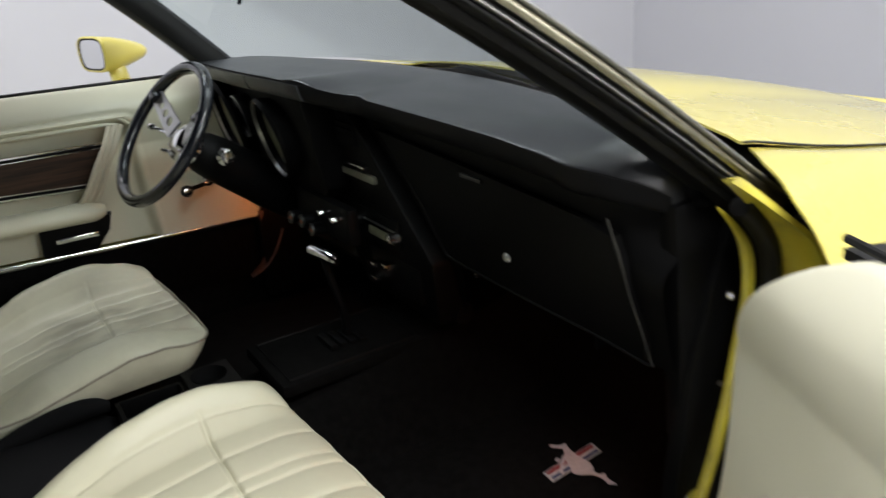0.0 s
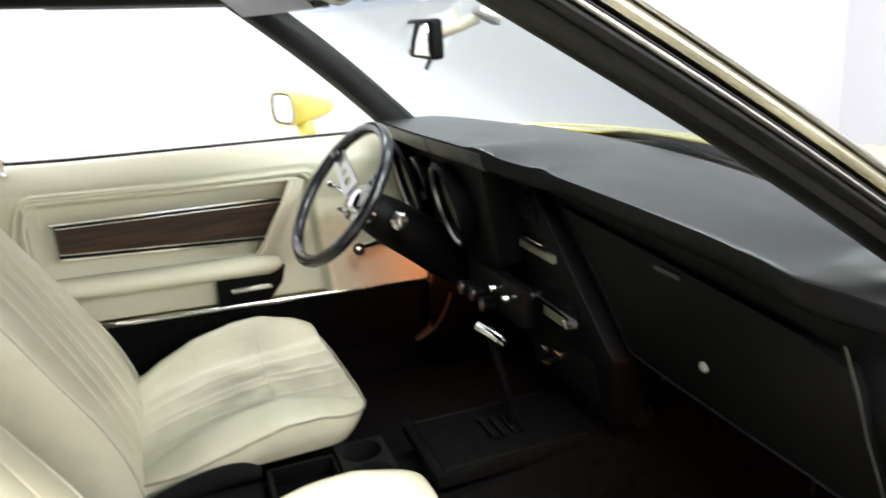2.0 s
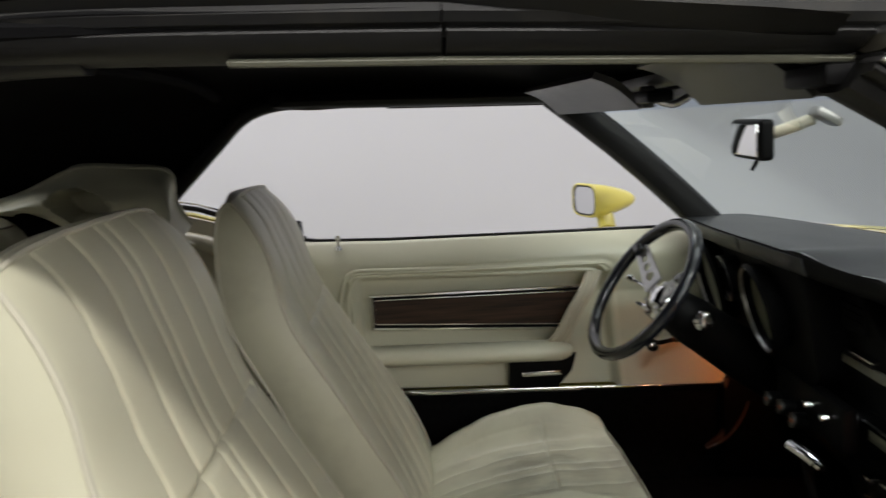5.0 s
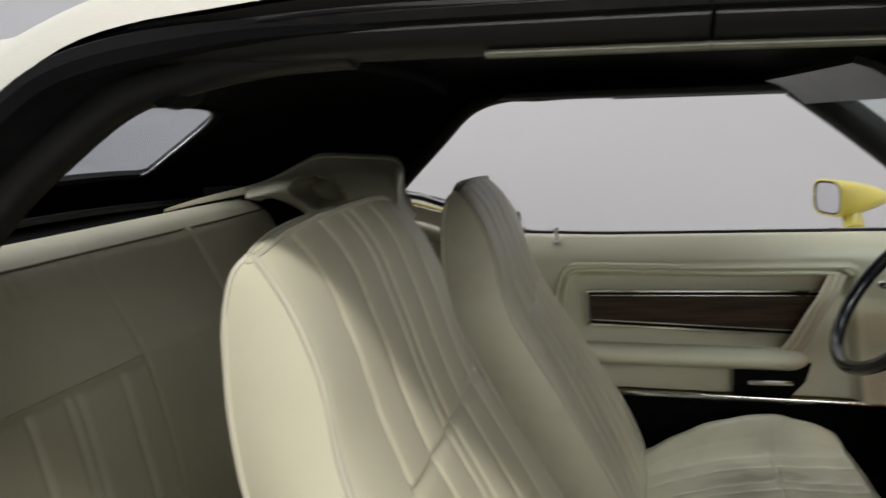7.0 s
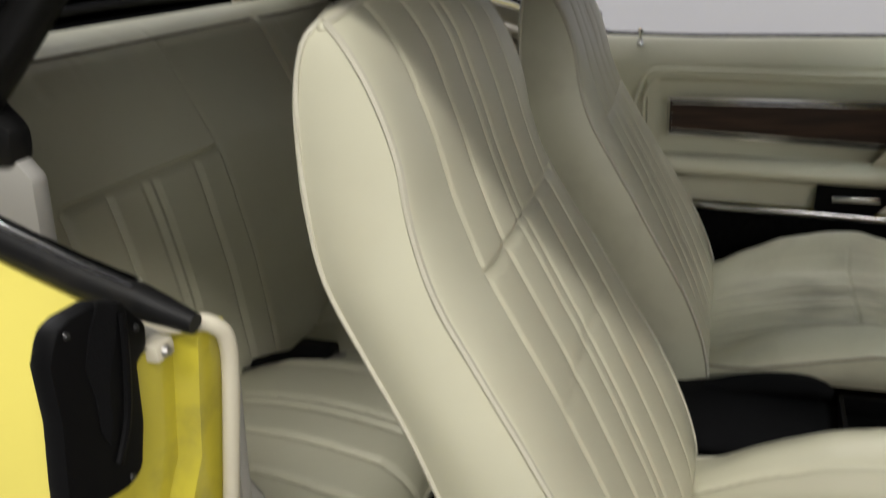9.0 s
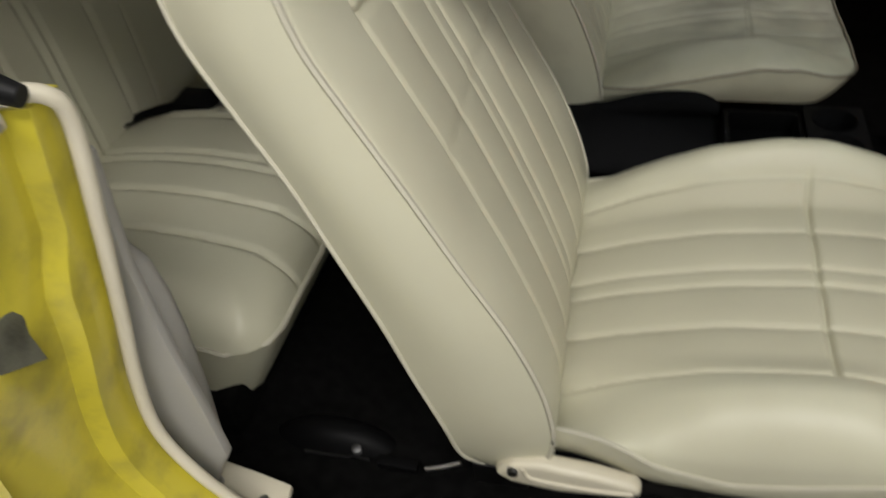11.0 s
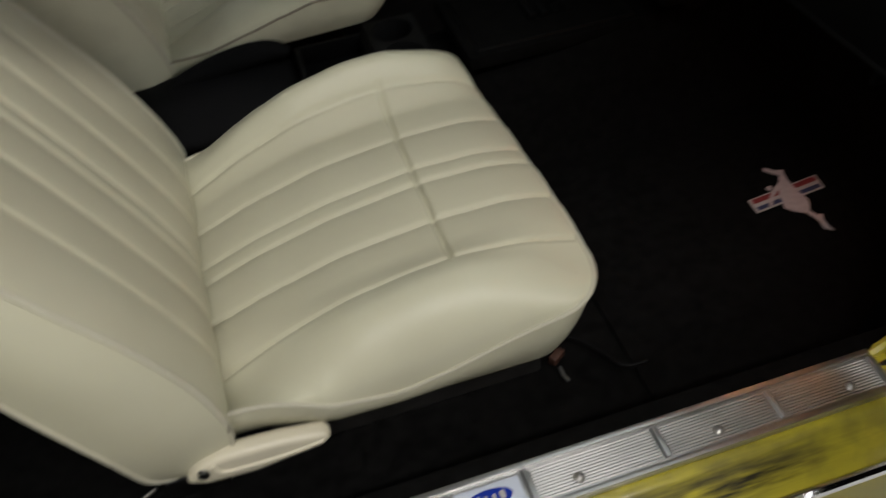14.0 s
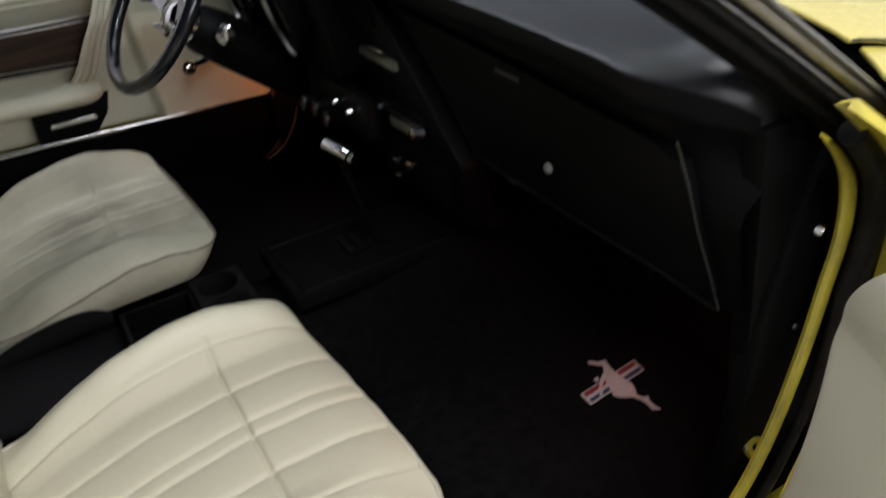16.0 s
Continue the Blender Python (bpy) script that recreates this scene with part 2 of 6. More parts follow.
def part(name, bm, mat, parent, label="", angle=40):
    ob = new(name, finish(name, bm, mat, angle))
    ob.parent = parent
    if parent.type == "EMPTY":
        ob.matrix_parent_inverse = Matrix.Translation(-parent.location)
    return tagged(ob, label)


def solid(name, bm, mat, label, category, kind="", angle=40):
    return tagged(new(name, finish(name, bm, mat, angle)), label, category, "", kind)


def sheet(fn, nu, nv, bm=None, closed_v=False, closed_u=False):
    """A grid of faces over fn(u, v), u and v from 0 to 1."""
    bm = bm or bmesh.new()
    rows = [[bm.verts.new(fn(i / nu, j / nv)) for j in range(nv + (not closed_v))] for i in range(nu + (not closed_u))]
    for i in range(nu):
        for j in range(nv):
            a, b = rows[i], rows[(i + 1) % len(rows)]
            k = (j + 1) % len(a)
            bm.faces.new((a[j], a[k], b[k], b[j]))
    return bm


def thick(fn, nu, nv, depth):
    """The sheet fn with a back at fn + depth (a vector), closed round the rim."""
    d = Vector(depth)
    bm = bmesh.new()
    top = [[bm.verts.new(fn(i / nu, j / nv)) for j in range(nv + 1)] for i in range(nu + 1)]
    low = [[bm.verts.new(Vector(v.co) + d) for v in row] for row in top]
    for g in (top, low):
        for i in range(nu):
            for j in range(nv):
                bm.faces.new((g[i][j], g[i][j + 1], g[i + 1][j + 1], g[i + 1][j]))
    rim = [(i, 0) for i in range(nu)] + [(nu, j) for j in range(nv)] + [(i, nv) for i in range(nu, 0, -1)] + [(0, j) for j in range(nv, 0, -1)]
    for k, (i, j) in enumerate(rim):
        a, b = rim[(k + 1) % len(rim)]
        bm.faces.new((top[i][j], top[a][b], low[a][b], low[i][j]))
    return bm


def box(x0, y0, z0, x1, y1, z1, bevel=0.0, bm=None, segments=2):
    own = bmesh.new()
    bmesh.ops.create_cube(own, size=1.0)
    for v in own.verts:
        v.co = Vector(((x0 + x1) / 2 + v.co.x * abs(x1 - x0), (y0 + y1) / 2 + v.co.y * abs(y1 - y0), (z0 + z1) / 2 + v.co.z * abs(z1 - z0)))
    if bevel:
        bmesh.ops.bevel(own, geom=own.edges[:], offset=bevel, segments=segments, affect="EDGES", profile=0.6)
    return own if bm is None else join(bm, own)


def join(bm, other):
    me = bpy.data.meshes.new("joined")
    other.to_mesh(me)
    other.free()
    bm.from_mesh(me)
    bpy.data.meshes.remove(me)
    return bm


def moved(bm, m):
    bmesh.ops.transform(bm, matrix=m, verts=bm.verts)
    return bm


def smooth_path(points, steps=6, closed=False):
    """Catmull-Rom through the points."""
    p = [Vector(q) for q in points]
    n = len(p)
    out = []
    for i in range(n if closed else n - 1):
        a, b, c, d = (p[k % n] if closed else p[min(max(k, 0), n - 1)] for k in (i - 1, i, i + 1, i + 2))
        for s in range(steps):
            t = s / steps
            out.append(0.5 * (2 * b + (c - a) * t + (2 * a - 5 * b + 4 * c - d) * t * t + (3 * b - a - 3 * c + d) * t**3))
    return out if closed else out + [p[-1]]


def tube(points, radius, seg=8, closed=False, flat=1.0, bm=None, up=(0, 0, 1)):
    """A round (or flattened) bar along the points; radius may be a list."""
    bm = bm or bmesh.new()
    p = [Vector(q) for q in points]
    n = len(p)
    rings = []
    for i, q in enumerate(p):
        ahead = (p[(i + 1) % n] - p[i - 1]) if closed else (p[min(i + 1, n - 1)] - p[max(i - 1, 0)])
        ahead.normalize()
        side = ahead.cross(Vector(up))
        if side.length < 1e-3:
            side = ahead.cross(Vector((1, 0, 0)))
        side.normalize()
        over = side.cross(ahead)
        r = radius[i] if isinstance(radius, (list, tuple)) else radius
        rings.append([bm.verts.new(q + r * (math.cos(2 * math.pi * k / seg) * side + flat * math.sin(2 * math.pi * k / seg) * over)) for k in range(seg)])
    for i in range(n if closed else n - 1):
        a, b = rings[i], rings[(i + 1) % n]
        for k in range(seg):
            bm.faces.new((a[k], a[(k + 1) % seg], b[(k + 1) % seg], b[k]))
    if not closed:
        bm.faces.new(rings[0])
        bm.faces.new(rings[-1][::-1])
    return bm


def lathe(profile, at, axis, seg=24, bm=None):
    """Turns (radius, height) rows round the axis through at."""
    q = Vector((0, 0, 1)).rotation_difference(Vector(axis)).to_matrix()
    bm = bm or bmesh.new()
    rings = []
    for r, h in profile:
        if r < 1e-6:
            rings.append([bm.verts.new(Vector(at) + q @ Vector((0, 0, h)))])
        else:
            rings.append([bm.verts.new(Vector(at) + q @ Vector((r * math.cos(2 * math.pi * k / seg), r * math.sin(2 * math.pi * k / seg), h))) for k in range(seg)])
    for a, b in zip(rings, rings[1:]):
        for k in range(seg):
            m = (k + 1) % seg
            if len(a) == 1 and len(b) > 1:
                bm.faces.new((a[0], b[k], b[m]))
            elif len(b) == 1 and len(a) > 1:
                bm.faces.new((a[k], a[m], b[0]))
            elif len(a) > 1:
                bm.faces.new((a[k], a[m], b[m], b[k]))
    return bm


def prism(outline, depth, bevel=0.0, segments=2):
    """A flat outline (3D points in one plane) given a depth (a vector)."""
    bm = bmesh.new()
    d = Vector(depth)
    low = [bm.verts.new(Vector(p)) for p in outline]
    top = [bm.verts.new(Vector(p) + d) for p in outline]
    n = len(low)
    a, b = bm.faces.new(low), bm.faces.new(top[::-1])
    for k in range(n):
        bm.faces.new((low[k], low[(k + 1) % n], top[(k + 1) % n], top[k]))
    bmesh.ops.recalc_face_normals(bm, faces=bm.faces)
    if bevel:
        edges = [e for e in bm.edges if all(f in (a, b) or True for f in e.link_faces) and e.calc_face_angle(0) > 0.5]
        bmesh.ops.bevel(bm, geom=edges, offset=bevel, segments=segments, affect="EDGES", profile=0.6)
    return bm


def lerp(table, x):
    """A value read from (x, value) rows."""
    return float(np.interp(x, [r[0] for r in table], [r[1] for r in table]))


def hermite(table, x):
    """The same, smoothly, through even resampling."""
    h = 0.02 * (table[-1][0] - table[0][0])
    return sum(lerp(table, x + k * h) * w for k, w in ((-2, 1), (-1, 2), (0, 3), (1, 2), (2, 1))) / 9


# ---- room ----
solid("floor", box(-5.0, -5.0, -0.1, 5.1, 3.0, 0.0), FLOOR, "smooth grey concrete studio floor", "floor", "structure")
solid("wall_driver_side", box(-5.2, 3.0, -0.1, 5.3, 3.2, 4.4), WALL, "plain pale grey painted studio wall", "wall", "structure")
solid("wall_front", box(5.1, -5.0, -0.1, 5.3, 3.0, 4.4), WALL, "plain pale grey painted studio wall", "wall", "structure")
solid("wall_rear", box(-5.2, -5.0, -0.1, -5.0, 3.0, 4.4), WALL, "plain pale grey painted studio wall", "wall", "structure")
solid("wall_passenger_side", box(-5.2, -5.2, -0.1, 5.3, -5.0, 4.4), DARK_WALL, "unseen studio wall, coloured dark to cut bounced light", "wall", "structure")
solid("ceiling", box(-5.2, -5.2, 4.4, 5.3, 3.2, 4.5), CEILING, "plain white painted studio ceiling", "ceiling", "structure")

# ---- car body ----
car = thing("convertible_car", (0.6, 0.0, 0.0), "bright yellow two-door convertible car with its passenger door open", "car")

# carpeted floor with the tunnel in the middle and the toe board in front
FLOOR_X = ((-0.2, 0.26), (0.25, 0.25), (1.55, 0.235), (1.68, 0.26), (1.90, 0.52))


def floor_fn(u, v):
    x, y = -0.2 + 2.1 * u, -0.735 + 1.47 * v
    z = lerp(FLOOR_X, x)
    t = max(0.0, 1 - (max(0.0, abs(y - 0.02) - 0.085) / 0.11)) if abs(y) < 0.25 else 0.0
    t = t * t * (3 - 2 * t)
    top = lerp(((-0.2, 0.40), (0.6, 0.34), (1.1, 0.36), (1.6, 0.44), (1.9, 0.56)), x)
    z = z + max(0.0, top - z) * t
    return Vector((x, y, z + 0.003 * noise.noise(Vector((x * 9, y * 9, 0)))))


part("carpet", thick(floor_fn, 60, 60, (0, 0, -0.012)), CARPET, car, "black cut-pile carpet over the floor and tunnel")
part("firewall", box(1.86, -0.80, 0.30, 1.90, 0.80, 0.78), BLACK_PLASTIC, car)
part("underbody", box(-1.2, -0.80, 0.14, 2.8, 0.80, 0.20, 0.02), RUBBER, car)
for side in (-1, 1):
    sill = prism([(0.16, side * 0.750, 0.16), (0.16, side * 0.750, 0.330), (0.16, side * 0.815, 0.330), (0.16, side * 0.845, 0.305), (0.16, side * 0.865, 0.295), (0.16, side * 0.875, 0.16)], (1.36, 0, 0), 0.006)
    sill = part("sill", sill, YELLOW_WORN, car, "scuffed yellow painted door sill")
    part("sill_trim", tube([(0.2, side * 0.868, 0.298), (1.5, side * 0.868, 0.298)], 0.007, 8), CHROME, sill, "bright chrome strip")
    part("sill_carpet", box(0.10, side * 0.722, 0.22, 1.60, side * 0.748, 0.337, 0.006), CARPET, car)
    # kick panel beside the footwell
    part("kick_panel", prism([(1.42 if side < 0 else 1.345, side * 0.715, 0.26), (1.88, side * 0.715, 0.26), (1.88, side * 0.715, 0.76), (1.60, side * 0.715, 0.80), (1.52, side * 0.715, 0.80), (1.46 if side < 0 else 1.40, side * 0.715, 0.62)] + ([(1.345, side * 0.715, 0.47)] if side > 0 else []), (0, -side * 0.03, 0), 0.008), BLACK_PLASTIC, car)

# near door post in front: painted flange with black rubber seal
POST = [(1.352, 0.322), (1.378, 0.328), (1.405, 0.350), (1.437, 0.40), (1.467, 0.475), (1.493, 0.575), (1.506, 0.644), (1.517, 0.706), (1.509, 0.768), (1.483, 0.809), (1.449, 0.841)]
for side in (-1,):
    s = smooth_path([(x, side * 0.748, z) for x, z in POST])
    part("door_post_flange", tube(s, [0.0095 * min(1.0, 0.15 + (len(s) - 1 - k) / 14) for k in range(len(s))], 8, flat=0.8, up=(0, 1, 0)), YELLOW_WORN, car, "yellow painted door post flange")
    s = smooth_path([(x + 0.020, side * 0.766, z + 0.002) for x, z in POST])
    part("door_seal", tube(s, [0.006 + 0.0085 * min(1.0, max(0.0, (q.z - 0.52) / 0.10)) for q in s], 10, up=(0, 1, 0)), RUBBER, car, "black rubber door seal")
    face_line = smooth_path([(1.425, 0, 0.885), (1.475, 0, 0.842), (1.520, 0, 0.795), (1.550, 0, 0.740), (1.556, 0, 0.68), (1.545, 0, 0.60), (1.520, 0, 0.50), (1.480, 0, 0.40), (1.455, 0, 0.335)])

    def post_fn(u, v, side=side):
        q = face_line[int(round(u * (len(face_line) - 1)))]
        return Vector((q.x + 0.012 * math.sin(math.pi * v), side * (0.772 + 0.062 * v * min(1.0, 0.2 + 3.5 * u)), q.z))

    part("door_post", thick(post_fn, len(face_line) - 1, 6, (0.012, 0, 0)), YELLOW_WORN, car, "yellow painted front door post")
    part("post_bolt", lathe([(0, 0.008), (0.005, 0.007), (0.008, 0.002), (0.009, -0.004)], (1.526, side * 0.716, 0.691), (0, side, 0), 14), CHROME, car, "chrome dome-headed bolt")
    part("trim_screw", lathe([(0, 0.003), (0.004, 0.002), (0.005, -0.004)], (1.515, side * 0.716, 0.560), (0, side, 0), 10), STEEL, car)
    check = part("door_check", tube(smooth_path([(1.470, side * 0.722, 0.372), (1.462, side * 0.716, 0.388), (1.472, side * 0.713, 0.395), (1.488, side * 0.716, 0.384)]), 0.0062, 8), YELLOW_WORN, car, "yellow painted wiring clip")
    part("clip_end", lathe([(0, 0.006), (0.005, 0.004), (0.006, -0.004)], (1.460, side * 0.714, 0.390), (-1, 0, 0.3), 10), STEEL, check)
    part("post_screw", lathe([(0, 0.005), (0.006, 0.004), (0.008, -0.003)], (1.47, side * 0.800, 0.392), (-1, 0, 0.3), 12), CHROME, car, "chrome screw")
    # black slab added behind the post in place of the gap's shade
    part("hinge_gap_filler", box(1.575, side * 0.76, 0.25, 1.60, side * 0.90, 0.80), RAIL, car)

# front fenders and hood
HOOD_HW = ((1.58, 0.664), (1.61, 0.674), (1.645, 0.698), (1.68, 0.717), (1.73, 0.732), (1.80, 0.741), (2.2, 0.745), (2.9, 0.64))


def hood_fn(u, v):
    s = 2 * v - 1
    x = 1.69 - 0.10 * abs(s) ** 2.5 + (1.21 + 0.10 * abs(s) ** 2.5) * u**1.3
    y = s * lerp(HOOD_HW, x)
    w = max(0.0, x - 1.60)
    z = 0.908 - 0.11 * w - 0.078 * w * w - 0.030 * (y / 0.7) ** 2
    z += 0.014 * max(0.0, 1 - (abs(y) / 0.36) ** 4) * min(1, 6 * (1 - u) + 0.2)
    return Vector((x, y, z))


for side in (-1, 1):
    part("hood_gap", tube([hood_fn(k / 40, (1 + side) / 2) + Vector((0, side * 0.003, -0.0005)) for k in range(0, 41)], 0.0018, 6), RAIL, car, "dark gap beside the hood")
part("hood", thick(hood_fn, 40, 40, (0, 0, -0.004)), YELLOW, car, "glossy yellow hood with a raised centre")
for side in (-1, 1):

    def fender_fn(u, v, side=side):
        x0 = lerp(((0.68, 1.60), (0.75, 1.535), (0.83, 1.480), (0.93, 1.455)), 0.68 + 0.25 * math.sin(v * math.pi / 2) ** 0.9)
        x = x0 + (2.90 - x0) * u**1.3
        w = max(0.0, x - 1.60)
        a = v * math.pi / 2
        inner = lerp(HOOD_HW, max(x, 1.60)) + 0.004
        y = inner + (0.93 - inner) * math.sin(a) ** 0.9
        z = 0.872 - 0.11 * w - 0.078 * w * w + 0.010 * math.sin(math.pi * min(1, v * 1.6)) - 0.22 * (1 - math.cos(a)) ** 1.3
        return Vector((x, side * y, z))

    fender = part("fender", thick(fender_fn, 40, 20, (0, 0, -0.004)), YELLOW, car, "glossy yellow front fender")
    part("fender_side", box(1.56, side * 0.80, 0.25, 2.9, side * 0.925, 0.66, 0.02), YELLOW, car)
part("cowl", thick(lambda u, v: Vector((1.50 + 0.22 * u - 0.04 * (2 * v - 1) ** 2, (2 * v - 1) * 0.712, 0.905 - 0.030 * u - 0.045 * (2 * v - 1) ** 6)), 4, 24, (0, 0, -0.03)), BLACK_PLASTIC, car, "black cowl vent panel")
part("front_nose", box(2.86, -0.80, 0.25, 2.96, 0.80, 0.66, 0.04), YELLOW, car)

# windscreen pillars and glass
def sweep(a, b, over, side, profile, bow=0.012, steps=14):
    """A section of (over, outward) points carried from a to b."""
    out = Vector((0, side, 0))

    def fn(u, v):
        o, s = profile[int(round(v * len(profile))) % len(profile)]
        return a.lerp(b, u) + Vector((0, 0, bow * math.sin(math.pi * u))) + over * o + out * s

    bm = sheet(fn, steps, len(profile), closed_v=True)
    for u in (0.0, 1.0):
        bm.faces.new([bm.verts.new(fn(u, k / len(profile))) for k in range(len(profile))])
    return bm


def oval(o0, o1, s0, s1, seg=14):
    """A rounded section between the given limits."""
    out = []
    for k in range(seg):
        c, s = math.cos(2 * math.pi * k / seg), math.sin(2 * math.pi * k / seg)
        q = (abs(c) ** 3 + abs(s) ** 3) ** (-1 / 3)
        out.append(((o0 + o1) / 2 + (o1 - o0) / 2 * c * q, (s0 + s1) / 2 + (s1 - s0) / 2 * s * q))
    return out


def pillar(side, low_top, low_base, y_top, y_base, wide, bright):
    """Windscreen pillar whose lower edge runs from low_top to low_base in x and z."""
    a, b = Vector((low_top[0], side * y_top, low_top[1])), Vector((low_base[0], side * y_base, low_base[1]))
    run = (b - a).normalized()
    over = Vector((-run.z, 0, run.x)).normalized()
    over = over if over.x > 0 else -over
    frame = part("windscreen_pillar", sweep(a, b, over, side, oval(-0.004, wide * (0.72 if bright else 1.0), -0.022 if bright else -0.042, 0.030)), RAIL, car, "windscreen pillar with black inner trim")
    part("weatherstrip", sweep(a, b, over, side, oval(wide * 0.30, wide * 0.66 if bright else wide + 0.004, 0.005, 0.044)), RUBBER, frame, "black rubber weatherstrip")
    if bright:
        part("drip_rail", sweep(a, b, over, side, oval(0.0175, 0.0225, 0.020, 0.049)), ALUMINIUM, frame, "bright stainless drip rail")
        part("rail_channel", sweep(a, b, over, side, oval(0.0212, 0.0255, 0.006, 0.046)), RAIL, frame)
        part("rail_face", sweep(a, b, over, side, oval(0.0262, 0.0415, 0.004, 0.047)), TINTED_RAIL, frame, "stainless rail face with a reflection in its colour")
        part("pillar_molding", sweep(a, b, over, side, oval(0.040, 0.047, 0.0, 0.050)), ALUMINIUM, frame, "bright outer molding")


pillar(-1, (0.965, 1.197), (1.540, 0.795), 0.655, 0.715, 0.030, True)
pillar(1, (0.925, 1.215), (1.290, 0.880), 0.625, 0.650, 0.066, False)


def screen_fn(u, v):
    y = (2 * v - 1) * (0.64 + 0.05 * u)
    bow = 1 - (2 * v - 1) ** 2
    wrap = max(0.0, (2 * v - 1.5) / 0.5) ** 2
    return Vector((1.025 + 0.40 * u + bow * (0.045 + 0.09 * u) - wrap * (0.10 + 0.085 * u), y, 1.222 - 0.295 * u + 0.010 * math.sin(math.pi * u)))


screen = part("windscreen", sheet(lambda u, v: screen_fn(0.13 + 0.87 * u, v), 20, 30), GLASS, car, "clear tinted laminated windscreen")
band = part("sun_band", sheet(lambda u, v: screen_fn(0.13 * u, v), 4, 30), BAND, screen, "blue tinted band along the top of the glass")
part("screen_seal", tube([screen_fn(1.0, k / 30) + Vector((0, 0, -0.012)) for k in range(31)], 0.007, 8), RUBBER, screen)


# rear quarters: yellow skin, belt molding, door jamb behind the opening
def belt(x):
    return lerp(((-1.2, 1.02), (-0.3, 1.045), (0.0, 1.032), (0.05, 1.022), (0.138, 0.988), (0.22, 0.958), (0.32, 0.930), (0.53, 0.920), (1.4, 0.903)), x)


for side in (-1, 1):

    def quarter_fn(u, v, side=side):
        x = -1.0 + 1.235 * u
        top = belt(x) - 0.022
        y = lerp(((0.0, 0.818), (0.12, 0.875), (0.3, 0.925), (0.6, 0.94), (1.0, 0.88)), v)
        return Vector((x + 0.03 * v * u, side * y, top + (0.20 - top) * v))

    part("rear_quarter_panel", thick(quarter_fn, 24, 16, (0, -side * 0.012, -0.004)), YELLOW, car, "glossy yellow rear quarter panel")
    JAMB = [(0.318, 0.905), (0.300, 0.80), (0.285, 0.70), (0.262, 0.60), (0.258, 0.52), (0.285, 0.45), (0.325, 0.385), (0.34, 0.335)]

    def jamb_fn(u, v, side=side):
        p = smooth_path([(x, 0, z) for x, z in JAMB], 4)
        k = min(int(u * (len(p) - 1)), len(p) - 2)
        q = p[k].lerp(p[k + 1], u * (len(p) - 1) - k)
        y = 0.765 + (0.100 + 0.055 * min(1.0, max(0.0, (0.80 - q.z) / 0.04))) * v
        step = 0.018 * (1 if v > 0.30 else 0) + 0.02 * max(0, v - 0.5)
        return Vector((q.x - 0.012 - step, side * y, q.z))

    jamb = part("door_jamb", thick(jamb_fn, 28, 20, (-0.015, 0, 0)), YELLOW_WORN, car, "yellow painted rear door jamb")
    lace = smooth_path([(0.296, side * 0.800, 0.917), (0.312, side * 0.785, 0.910)] + [(x, side * 0.776, z) for x, z in [(0.315, 0.885), (0.301, 0.80), (0.282, 0.70)] + JAMB[3:-2]] + [(0.318, side * 0.768, 0.385), (0.325, side * 0.755, 0.362)])
    part("windlace", tube(lace, 0.0066, 10, up=(0, 1, 0)), CREAM_PLASTIC, jamb, "cream vinyl windlace along the jamb edge")
    plate_edge = [(0.8955, 0.9500), (0.8905, 0.9560), (0.8805, 0.9590), (0.8585, 0.9590), (0.8385, 0.9500), (0.8225, 0.9270), (0.8265, 0.9110), (0.8375, 0.9040), (0.8425, 0.8640), (0.8515, 0.8360), (0.8565, 0.8300), (0.8685, 0.8270), (0.9105, 0.8360), (0.9155, 0.8410), (0.9125, 0.8590), (0.9045, 0.8990), (0.9025, 0.9370)]
    cover = part("jamb_cover", prism([(0.273, side * y, z) for y, z in plate_edge], (0.018, 0, 0), 0.005), BLACK_PLASTIC, jamb, "worn black plastic cover on the jamb")
    # dark patch on the cover's face stands in for shade inside the opening
    slot = [(0.8595, 0.9590), (0.8445, 0.9520), (0.8535, 0.9280), (0.8665, 0.9040), (0.8695, 0.8810), (0.8755, 0.8660), (0.8795, 0.8790), (0.8775, 0.9020), (0.8795, 0.9240), (0.8705, 0.9440)]
    part("cover_slot_patch", prism([(0.2885, side * y, z) for y, z in slot], (0.0035, 0, 0)), HEADLINER, cover, "raised dark patch drawn as the shaded slot")
    part("cover_ridge", tube(smooth_path([(0.2915, side * 0.8425, 0.9450), (0.2915, side * 0.8485, 0.9090), (0.2915, side * 0.8585, 0.8740), (0.2915, side * 0.8725, 0.8510)]), 0.0030, 8), BLACK_PLASTIC, cover)
    for y, z in ((0.8865, 0.9500), (0.8335, 0.9290), (0.8645, 0.8340), (0.9055, 0.8440)):
        part("cover_screw", lathe([(0.0, 0.0018), (0.0018, 0.0015), (0.0026, -0.001)], (0.2912, side * y, z), (1, 0, 0), 10), DARK_STEEL, cover)
    worn = [(0.910, 0.772), (0.884, 0.773), (0.838, 0.769), (0.845, 0.741), (0.842, 0.709), (0.88, 0.735)]
    part("worn_patch", prism([(0.252, side * y, z) for y, z in worn], (0.0115, 0, 0), 0.002), WORN_GREY, jamb, "bare grey patch under the cover")
    part("striker_plate", box(0.278, side * 0.806, 0.897, 0.295, side * 0.825, 0.910, 0.003), CREAM_PLASTIC, jamb)
    part("jamb_screw", lathe([(0.0, 0.004), (0.003, 0.0035), (0.0045, 0.0)], (0.295, side * 0.816, 0.903), (1, 0, 0), 12), STEEL, jamb, "chrome screw")
    path = [(x, side * 0.806, belt(x) - 0.010) for x in [-0.6 + 0.046 * k for k in range(20)] + [0.316]]
